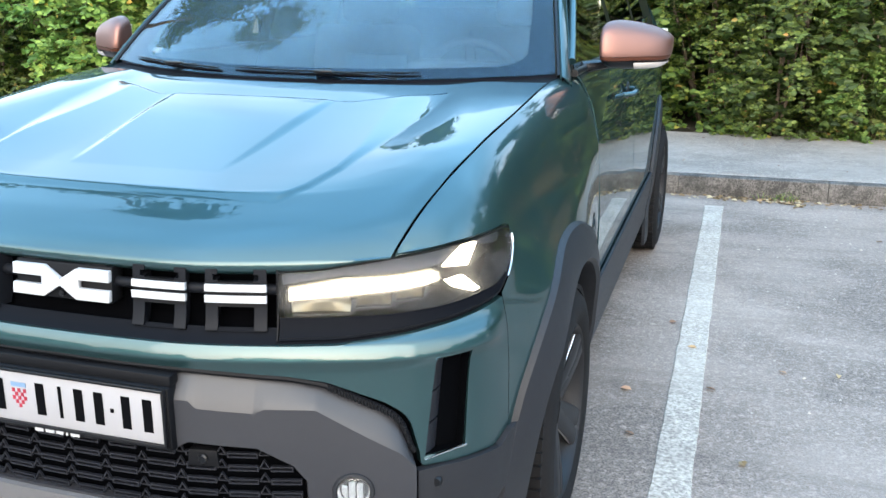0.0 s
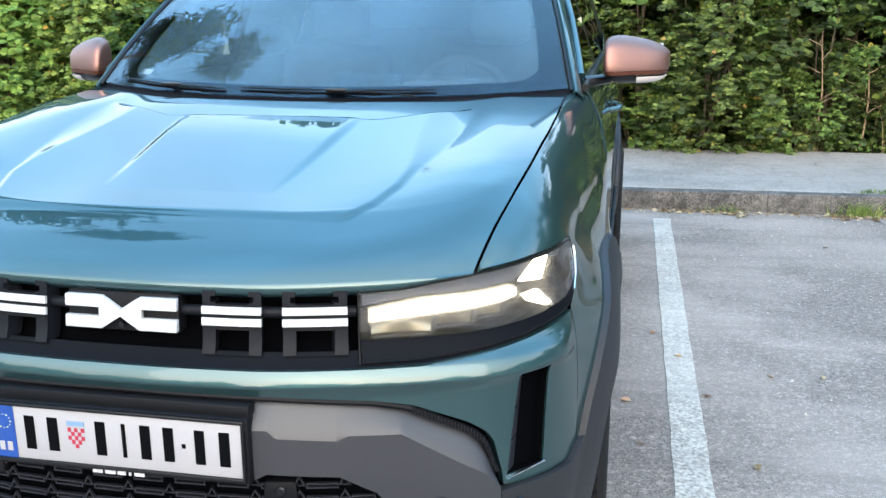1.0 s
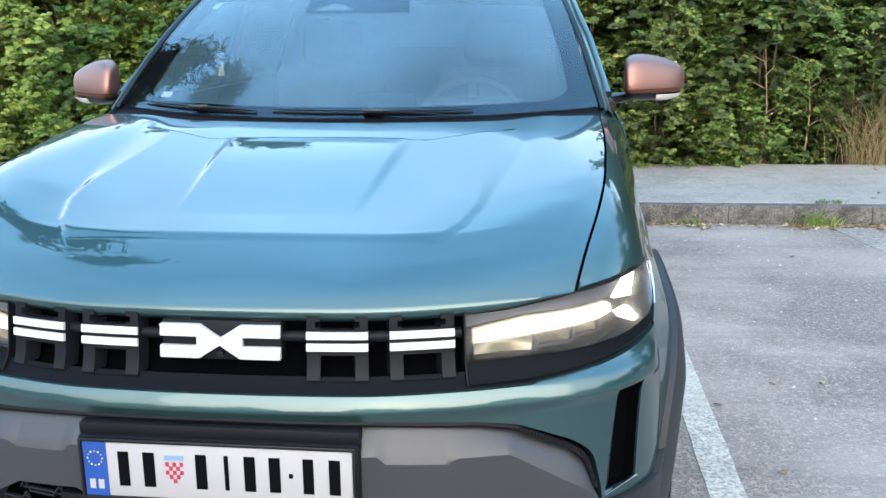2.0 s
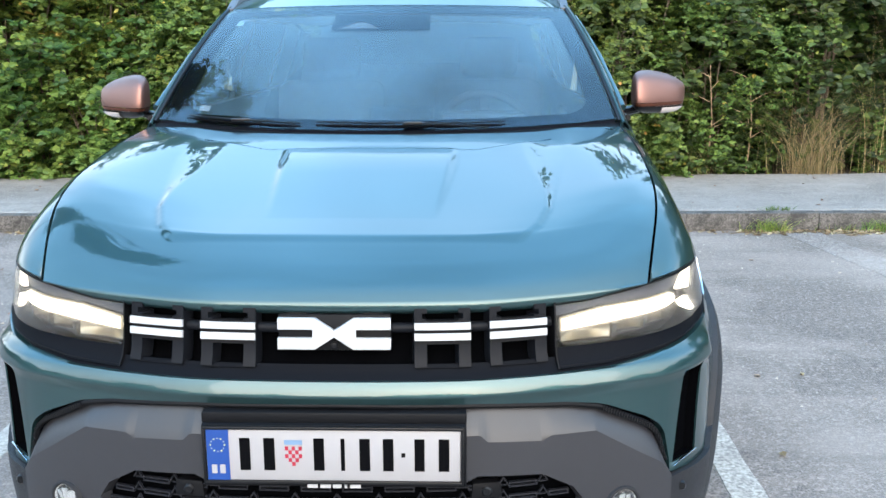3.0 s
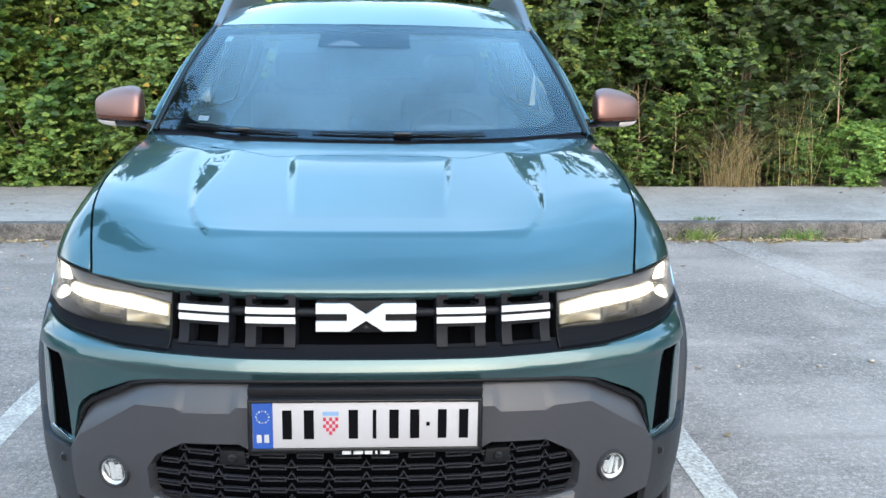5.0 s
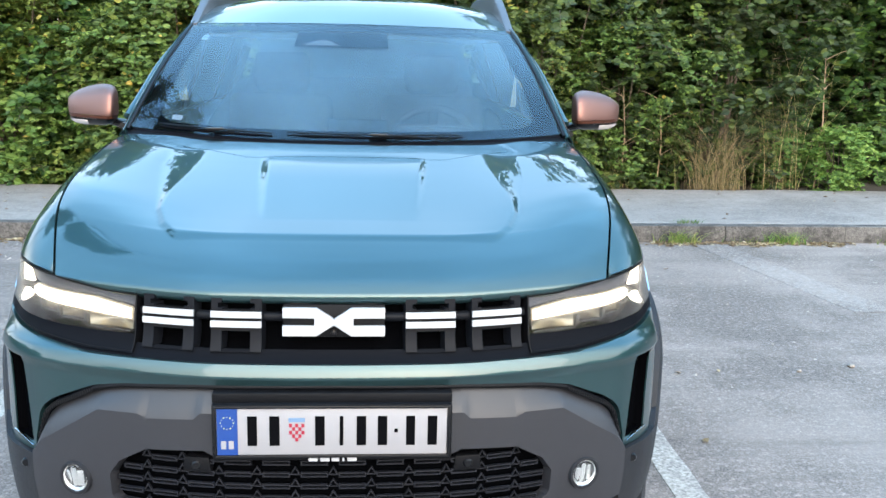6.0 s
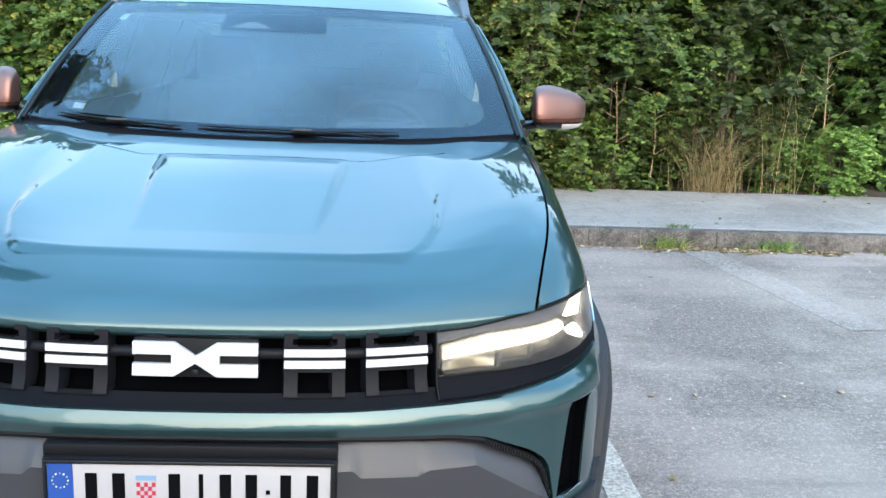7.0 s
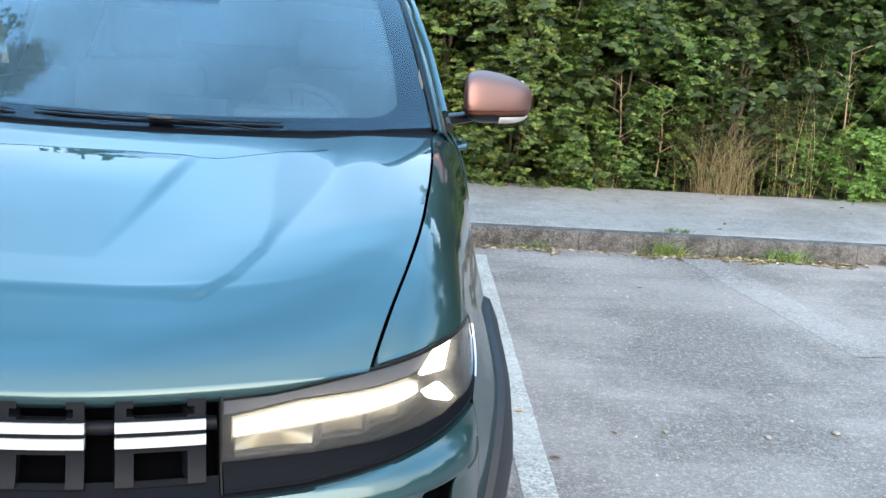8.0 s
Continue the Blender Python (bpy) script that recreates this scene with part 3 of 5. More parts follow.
for r in range(5):
    z = 0.5615 - r * 0.0295
    lim = 0.523 - 1.05 * max(0.0, z - 0.512) - 0.6 * max(0.0, 0.475 - z)
    for k in range(-6, 6):
        a, b = max(k * PITCH + 0.0125, -lim), min((k + 1) * PITCH - 0.0125, lim)
        if b - a < 0.02:
            continue
        part("grille_bar", link(a, b, z), BARS, grille_low)
    for k in range(-5, 6):
        if abs(k * PITCH) + 0.014 < lim and not (r == 0 and abs(k) < 3):
            part("grille_node", chevron(k * PITCH, z), BARS, grille_low)
for g in (-1, 1):
    sen = join(block([(g * 0.317 - 0.034, 0.535), (g * 0.317 + 0.034, 0.535), (g * 0.317 + 0.030, 0.572), (g * 0.317 - 0.030, 0.572)], -0.02, 0.026, 0.003))
    sensor = part("sensor_mount", sen, MATT, car, "black parking sensor mount")
    c = skin(g * 0.317, 0.553, 0.008)
    part("parking_sensor", lathe([(0.0005, -0.003), (0.008, -0.003), (0.011, 0.0), (0.011, 0.006), (0.0005, 0.006)], c, "y", 20), BLACK, sensor)

part("skid_plate", strip(-0.52, 0.52, [(0, 0.34), (0.52, 0.36)], [(0, 0.428), (0.45, 0.424), (0.52, 0.434)], 0.022, 0.02, 50, 4), mat("satin grey skid plastic", (0.10, 0.10, 0.105), 0.5), car, "satin grey skid plate under the grille")

# lower side cladding of the nose with its sensor
CL_TOP = [(0.755, 0.52), (0.80, 0.521), (0.832, 0.520), (0.974, 0.511), (1.015, 0.535), (1.05, 0.545)]
both("corner_cladding", strip(0.757, 1.08, [(0.757, 0.33), (0.93, 0.34), (1.03, 0.42), (1.08, 0.47)], CL_TOP, 0.012, 0.02, 40, 10, [0.80, 0.832, 0.974, 1.015]), CLAD, car, "dark plastic corner cladding")
c = skin(0.797, 0.487, 0.012)
both("parking_sensor", lathe([(0.0005, -0.004), (0.009, -0.004), (0.012, 0.0), (0.012, 0.006), (0.0005, 0.006)], c, "y", 20), BLACK, car)

# round fog lamps in dark surrounds
for g in (-1, 1):
    c = skin(g * 0.624, 0.490, 0.021)
    q = at_ring(g * 0.624 + 0.02) - at_ring(g * 0.624 - 0.02)
    turn = Matrix.Rotation(math.atan2(q[1], q[0]), 4, "Z")

    def placed(bm):
        bm.transform(Matrix.Translation(c) @ turn)
        return bm

    fog = part("fog_lamp", placed(lathe([(0.032, 0.02), (0.044, 0.006), (0.041, -0.003), (0.036, -0.004), (0.0325, 0.002), (0.029, 0.012)], (0, 0, 0), "y", 32)), CLAD, car, "round fog lamp with a clear lens")
    part("reflector", placed(lathe([(0.0005, 0.018), (0.015, 0.014), (0.026, 0.008), (0.033, -0.001), (0.033, 0.022), (0.0005, 0.024)], (0, 0, 0), "y", 32)), CHROME, fog)
    for k, (fx, w, h, tz) in enumerate(((-0.018, 0.013, 0.036, -24), (-0.003, 0.014, 0.050, 8), (0.014, 0.016, 0.040, 26))):
        part("facet", placed(box((fx, 0.003, 0.0), (w, 0.005, h), 0.0022, 2, Matrix.Rotation(radians(18 - 7 * k), 3, "X") @ Matrix.Rotation(radians(tz), 3, "Z"))), CHROME, fog)
    part("lens", placed(lathe([(0.0005, -0.010), (0.020, -0.0085), (0.0325, -0.004), (0.0325, -0.002), (0.020, -0.0065), (0.0005, -0.008)], (0, 0, 0), "y", 32)), LENS, fog)

# upper grille
grille = part("grille", join(strip(-0.476, 0.476, 0.797, 0.812, -0.012, 0.03, 60, 2), strip(-0.476, 0.476, 0.934, 0.949, -0.010, 0.03, 60, 2)), VOID, car, "black upper grille with white bars")
part("grille_back", strip(-0.474, 0.474, 0.80, 0.945, -0.05, 0.004, 60, 4), VOID, grille)
part("lower_band", join(strip(-0.476, 0.476, 0.796, 0.826, -0.008, 0.01, 60, 3), strip(0.47, 1.0, CREST_TOP, [(a, b + 0.004) for a, b in LAMP_LOW], -0.012, 0.01, 40, 2),
                        mirrored(strip(0.47, 1.0, CREST_TOP, [(a, b + 0.004) for a, b in LAMP_LOW], -0.012, 0.01, 40, 2))), POST, grille)
part("mid_bar", tube([skin(k, 0.897, -0.020) for k in np.linspace(-0.474, 0.474, 60)], 0.011, 10), FRAME, grille)
for a, b in ((-0.457, -0.330), (-0.287, -0.167), (0.167, 0.287), (0.330, 0.457)):
    for e, g in ((a, 1), (b, -1)):
        lo, hi = sorted((e, e + g * 0.026))
        mid = sorted((e, e + g * 0.016))
        low_post = strip(lo, hi, 0.822, 0.920, 0.001, 0, 4, 8)
        neck = strip(mid[0], mid[1], 0.920, 0.932, 0.001, 0, 3, 2)
        cap = strip(lo, hi, 0.932, 0.942, 0.001, 0, 4, 2)
        part("grille_post", join(rim(low_post, 0.035), rim(neck, 0.035), rim(cap, 0.035)), FRAME, grille)
    part("grille_panel", strip(a + 0.002, b - 0.002, 0.868, 0.917, 0.0025, 0.02, 8, 3), MATT, grille)
    part("grille_rail", strip(a, b, 0.819, 0.826, -0.004, 0.02, 8, 1), POST, grille)
    for z0, z1 in ((0.8990, 0.9135), (0.8770, 0.8915)):
        part("white_bar", strip(a, b, z0, z1, 0.007, 0.010, 8, 1), WHITE, grille, "white painted bar")
badge_back = [(-0.118, 0.855), (0.118, 0.855), (0.118, 0.930), (-0.118, 0.930)]
part("badge_plate", join(block(badge_back, -0.04, 0.040, 0.003), block([(-0.10, 0.930), (-0.06, 0.930), (-0.06, 0.942), (-0.10, 0.942)], -0.04, 0.035), block([(0.06, 0.930), (0.10, 0.930), (0.10, 0.942), (0.06, 0.942)], -0.04, 0.035)), MATT, grille)
HALF = [(0.002, 0.9005), (0.040, 0.9245), (0.118, 0.9245), (0.118, 0.9015), (0.045, 0.9015), (0.045, 0.8835), (0.118, 0.8835), (0.118, 0.8605), (0.040, 0.8605), (0.002, 0.8845)]
badge = join(block(HALF, 0.0, 0.012, 0.001), block([(-s, z) for s, z in HALF][::-1], 0.0, 0.012, 0.001), block([(-0.003, 0.8855), (0.003, 0.8855), (0.003, 0.8995), (-0.003, 0.8995)], 0.0, 0.0119))
part("badge", badge, WHITE, grille, "white emblem of two mirrored brackets")
c = skin(0, 0.868, 0.002)
part("camera_eye", lathe([(0.0005, -0.006), (0.006, -0.005), (0.007, 0.0), (0.007, 0.006), (0.0005, 0.006)], c, "y", 16), BLACK, grille)

# headlamps
for g in (1, -1):
    flip = (lambda bm: bm) if g > 0 else mirrored
    wall = []
    ss = np.linspace(0.482, 1.12, 50)
    wall.append(grid([[skin(s, lerp(s, LAMP_LOW) + 0.004, d) for d in (0.0, -0.03, -0.065)] for s in ss], 0.003))
    wall.append(grid([[skin(s, lerp(s, LAMP_TOP) - 0.004, d) for d in (0.0, -0.03, -0.065)] for s in ss], 0.003))
    wall.append(strip(0.482, 1.12, LAMP_LOW, LAMP_TOP, -0.062, 0.004, 40, 6))
    wall.append(grid([[skin(0.480, 0.806 + 0.136 * k / 6, d) for k in range(7)] for d in (0.0, -0.065)], 0.003))
    lamp = part("headlamp", flip(join(*wall)), MATT, car, "headlamp with lit daylight strips")
    part("upper_shelf", flip(strip(0.486, 0.90, [(0.486, 0.905), (0.6, 0.922), (0.83, 0.930), (0.90, 0.94)], [(0.486, 0.936), (0.6, 0.946), (0.72, 0.961), (0.9, 0.971)], -0.024, 0.002, 30, 4)), SATIN, lamp)
    part("outer_trim", flip(strip(0.90, 1.118, [(0.90, 0.95), (1.0, 0.95), (1.09, 0.935), (1.118, 0.945)], [(a, b - 0.004) for a, b in LAMP_TOP], -0.03, 0.002, 14, 4)), SATIN, lamp)
    LENS_LOW = [(0.475, 0.846), (0.6, 0.847), (0.7, 0.850), (0.9, 0.857), (1.0, 0.866), (1.06, 0.882), (1.088, 0.90), (1.117, 0.932), (1.125, 0.956)]
    part("lower_trim", flip(strip(0.482, 1.08, LAMP_LOW, LENS_LOW, -0.002, 0.003, 40, 4)), POST, lamp)
    part("strip_halo", flip(strip(0.497, 0.845, [(0.496, 0.8725), (0.65, 0.8845), (0.80, 0.8935), (0.845, 0.901)], [(0.496, 0.903), (0.602, 0.920), (0.82, 0.928), (0.845, 0.919)], -0.017, 0.004, 30, 3)), HALO, lamp)
    for a, b, z0, z1, coat in ((0.503, 0.625, 0.848, 0.876, PROJ), (0.632, 0.715, 0.860, 0.886, DIM), (0.724, 0.80, 0.870, 0.891, DIM)):
        bowl = grid([[skin(a + (b - a) * i / 8, z0 + (z1 - z0) * j / 5, -0.030 - 0.026 * math.sin(math.pi * i / 8) * math.sin(math.pi * (j + 0.6) / 6.2)) for j in range(6)] for i in range(9)], 0.002)
        part("reflector", flip(bowl), coat, lamp)
        part("reflector_fin", flip(join(block([(b - 0.002, z0), (b + 0.008, z0), (b + 0.014, z1), (b + 0.004, z1)], -0.05, 0.03), block([(a, z0 - 0.005), (b, z0 - 0.004), (b, z0 + 0.0), (a, z0 - 0.001)], -0.05, 0.03))), FIN, lamp)
    part("light_strip", flip(strip(0.500, 0.838, [(0.50, 0.8765), (0.65, 0.889), (0.80, 0.8975), (0.838, 0.904)], [(0.50, 0.900), (0.602, 0.917), (0.82, 0.925), (0.838, 0.916)], -0.014, 0.012, 30, 3)), DRL, lamp, "lit white daylight strip")
    part("light_strip", flip(block([(0.850, 0.928), (0.925, 0.964), (0.972, 0.963), (0.930, 0.920)], -0.022, 0.012, 0.002)), DRL, lamp)
    part("light_strip", flip(block([(0.856, 0.900), (0.915, 0.902), (0.965, 0.866), (0.942, 0.862), (0.876, 0.884)], -0.022, 0.012, 0.002)), DRL, lamp)
    part("lens", flip(strip(0.478, 1.124, LENS_LOW, LAMP_TOP, -0.001, 0.003, 60, 12)), LENS, lamp, "clear lamp cover")
    part("rim_strip", flip(tube([skin(s, lerp(s, LAMP_LOW) - 0.0, 0.001) for s in np.linspace(1.06, 1.124, 14)], 0.003, 8)), SILVER, lamp)

# number plate in its dark holder
holder = join(box((0, 0.014, 0.648), (0.545, 0.034, 0.138), 0.006), box((0, 0.022, 0.727), (0.545, 0.03, 0.024), 0.004))
plate = part("number_plate", box((0, -0.006, 0.653), (0.522, 0.006, 0.113), 0.0025), PLATE, car, "white number plate with a blue band")
part("plate_holder", holder, MATT, plate, "dark plate holder")
part("plate_surround", join(box((0, -0.0085, 0.7125), (0.534, 0.010, 0.007), 0.002), box((0, -0.0085, 0.5935), (0.534, 0.010, 0.007), 0.002), box((-0.2645, -0.0085, 0.653), (0.006, 0.010, 0.122), 0.002), box((0.2645, -0.0085, 0.653), (0.006, 0.010, 0.122), 0.002)), BLACK, plate)
part("blue_band", box((-0.2365, -0.0095, 0.653), (0.046, 0.0015, 0.111)), BLUE, plate, "blue band with a ring of dots")
for k in range(12):
    a = k * math.pi / 6
    part("band_dot", box((-0.2365 + 0.0145 * math.cos(a), -0.0108, 0.675 + 0.0145 * math.sin(a)), (0.0024, 0.001, 0.0024)), PLATE if k % 2 else mat("pale dots", (0.65, 0.6, 0.2), 0.4), plate)
for x in (-0.245, -0.228):
    part("band_bar", box((x, -0.0108, 0.622), (0.011, 0.001, 0.019)), PLATE, plate)
for x, w in ((-0.181, 0.036), (-0.131, 0.038), (-0.029, 0.036), (0.020, 0.014), (0.065, 0.036), (0.113, 0.036), (0.177, 0.034), (0.227, 0.036)):
    part("plate_bar", box((x, -0.0098, 0.655), (0.6 * w, 0.001, 0.071), 0.0003, 1), INK, plate)
part("plate_bar", box((0.144, -0.0098, 0.655), (0.008, 0.001, 0.009)), INK, plate)
for i in range(5):
    for j in range(5):
        if (i + j) % 2 == 0 and not (j == 0 and i in (0, 4)):
            part("shield_check", box((-0.095 + i * 0.007, -0.0098, 0.634 + j * 0.0085), (0.0068, 0.001, 0.0083)), RED, plate)
part("shield_crown", box((-0.081, -0.0098, 0.6815), (0.037, 0.001, 0.010)), mat("pale blue", (0.12, 0.21, 0.33), 0.4), plate)
for x, w in ((-0.050, 0.021), (-0.023, 0.022), (0.001, 0.018), (0.019, 0.005), (0.039, 0.022)):
    part("maker_bar", box((x + 0.005, -0.0060, 0.5835), (w, 0.002, 0.009), 0.0005, 1), WHITE, plate)

# windscreen, pillars and roof
def glass_pt(u, v, lift=0.0):
    a = abs(u)
    b = Vector((0.776 * u, 1.14 + 0.226 * a ** 2.3, 1.202 + 0.018 * a * a))
    t = Vector((0.644 * u, 1.775 + 0.128 * a ** 2.2, 1.598 - 0.010 * a * a))
    p = b.lerp(t, v)
    bow = 0.022 * 4 * v * (1 - v)
    return p + Vector((0, -0.5, 0.86)) * (bow + lift)


def pane(u0, u1, v0, v1, nu=40, nv=16, lift=0.0, thick=0.004):
    return grid([[glass_pt(u0 + (u1 - u0) * i / nu, v0 + (v1 - v0) * j / nv, lift) for j in range(nv + 1)] for i in range(nu + 1)], thick)


wind = part("windscreen", pane(-0.985, 0.985, 0.0, 1.0), GLASS, car, "windscreen reflecting blue sky")
wind.visible_shadow = False


def clear_edge(u):
    """Rounded clear area inside the black border: lower and upper limit at u."""
    a = abs(u)
    if a > 0.90:
        return None
    k = max(0.0, (a - 0.78) / 0.12)
    r = 1 - math.sqrt(max(0.0, 1 - k * k))
    return 0.085 + 0.13 * r, 0.955 - 0.05 * r


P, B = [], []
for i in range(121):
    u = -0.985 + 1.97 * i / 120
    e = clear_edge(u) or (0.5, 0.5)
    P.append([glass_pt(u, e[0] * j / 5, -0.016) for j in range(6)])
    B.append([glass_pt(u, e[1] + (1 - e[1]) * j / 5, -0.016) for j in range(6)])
# sheet that carries the painted reflection haze, inside the clear area
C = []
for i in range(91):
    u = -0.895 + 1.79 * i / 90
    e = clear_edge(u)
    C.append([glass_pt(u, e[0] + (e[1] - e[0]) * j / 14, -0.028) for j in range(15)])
film = part("glass_glare", grid(C), GLARE, wind, "thin sheet behind the windscreen, tinted to imitate its reflected haze")
part("glass_border", join(grid(P, 0.001), grid(B, 0.001)), FRIT, wind, "black printed glass border")
for g in (1, -1):
    edge = [glass_pt(g * 0.997, v, 0.0) for v in np.linspace(-0.02, 1.02, 24)]
    part("pillar_gap", tube(edge, 0.007, 8), BLACK, car, "", 60)
    # pillar: from the glass edge out to the side window
    rows = []
    for v in np.linspace(-0.04, 1.0, 24):
        p = glass_pt(g * 1.0, v)
        w = 1 - 0.4 * smooth(0.75, 1.0, v)
        edge_off = ((0.003, -0.004), (0.005, 0.005), (0.008, 0.008), (0.012, 0.005), (0.017, -0.002), (0.022, -0.009), (0.026, -0.016), (0.029, -0.030), (0.030, -0.075))
        rows.append([p + Vector((g * a * w, -0.63 * b, 0.78 * b)) for a, b in edge_off])
    bm = grid(rows, 0.004)
    part("pillar", bm, PAINT, car, "", 50)
roof_rows = []
for i in range(61):
    u = -1 + 2 * i / 60
    row = []
    for j in range(41):
        v = j / 40
        t = glass_pt(u * 1.0, 1.0) + Vector((0, 0.004, 0.001))
        y = t.y + (4.25 - t.y) * v
        z = t.z + 0.130 * math.sin(min(1, v * 4.0) * math.pi / 2) * (1 - 0.35 * abs(u) ** 3) - 0.14 * smooth(0.55, 1.0, v) * v
        row.append((u * (0.645 + 0.035 * math.sin(v * math.pi)), y, z))
    roof_rows.append(row)
part("roof", grid(roof_rows, 0.004), PAINT, car, "", 50)
for g in (1, -1):
    p0 = glass_pt(g * 1.0, 1.0)
    # a flat blade lying along the roof's edge, tapering to its tip above the pillar
    rows = []
    for k in range(41):
        q = k / 40
        y = q * 1.95
        e = p0 + Vector((0, y, 0.034 * smooth(0.0, 0.6, y) + 0.125 * math.sin(min(1, y / 0.58) * math.pi / 2) - 0.06 * smooth(1.2, 1.95, y)))
        w = 0.014 + 0.005 * smooth(0, 0.35, y) - 0.010 * smooth(1.6, 1.95, y)
        h = 0.002 + 0.022 * smooth(0.0, 0.4, y) - 0.024 * smooth(1.6, 1.95, y)
        cx = g * (-0.006 - 0.006 * smooth(0, 0.4, y))
        low = -0.008 - 0.085 * smooth(0.02, 0.25, y)
        ring = [(-w, low), (-w, h * 0.5), (-w * 0.7, h * 0.9), (0, h), (w * 0.7, h * 0.9), (w, h * 0.5), (w, low)]
        rows.append([e + Vector((cx + a, -0.012, b)) for a, b in ring + [ring[0]]])
    rail = grid(rows)
    bmesh.ops.holes_fill(rail, edges=[x for x in rail.edges if len(x.link_faces) == 1], sides=0)
    part("roof_rail", rail, RAIL, car, "grey roof rail", 60)

# cowl and wipers
cowl = grid([[Vector((0.79 * u, 1.06 + 0.19 * abs(u) ** 2.2 + 0.13 * k / 5, 1.168 + 0.008 * abs(u) + 0.03 * k / 5)) for k in range(6)] for u in np.linspace(-1, 1, 41)], 0.004)
part("cowl", cowl, MATT, car, "black scuttle panel")
for x0, x1, xm in ((-0.21, 0.40, 0.105), (-0.67, -0.26, -0.46)):
    blade = [glass_pt(x0 / 0.79 + (x1 - x0) / 0.79 * k / 12, 0.034 - 0.010 * (k / 12), 0.007) for k in range(13)]
    wiper = part("wiper", tube(blade, [0.002] + [0.0048] * 11 + [0.002], 8, 0.6), MATT, car, "black wiper at rest", 60)
    part("wiper_rubber", tube([p + Vector((0, 0.006, -0.010)) for p in blade], 0.004, 6), RUBBER, wiper)
    m = glass_pt(xm / 0.79, 0.018, 0.014)
    part("wiper_clip", box(m, (0.060, 0.014, 0.010), 0.004), BLACK, wiper)
    part("wiper_arm", tube([m, m + Vector((0.11, 0.002, -0.004)), m + Vector((0.235, 0.0, -0.014))], [0.005, 0.004, 0.004], 8, 0.6), MATT, wiper)

# doors, side windows, rear wings and tail

def side_panel(y0, y1, z0=0.40, z1=1.215, slant=0.0, ny=16, nz=26, keep=None):
    rows = []
    for y in np.linspace(y0, y1, ny):
        row = []
        for z in np.linspace(z0, z1, nz):
            yy = y + slant * (1.1 - z) * (1 if y < (y0 + y1) / 2 else 0)
            taper = 0.06 * smooth(3.5, 4.6, yy)
            row.append(Vector((lerp(z, SIDE) - taper, yy, z)))
        rows.append(row)
    return grid(rows, 0.004, keep)


def cut_join(bm, g):
    return bm if g > 0 else mirrored(bm)


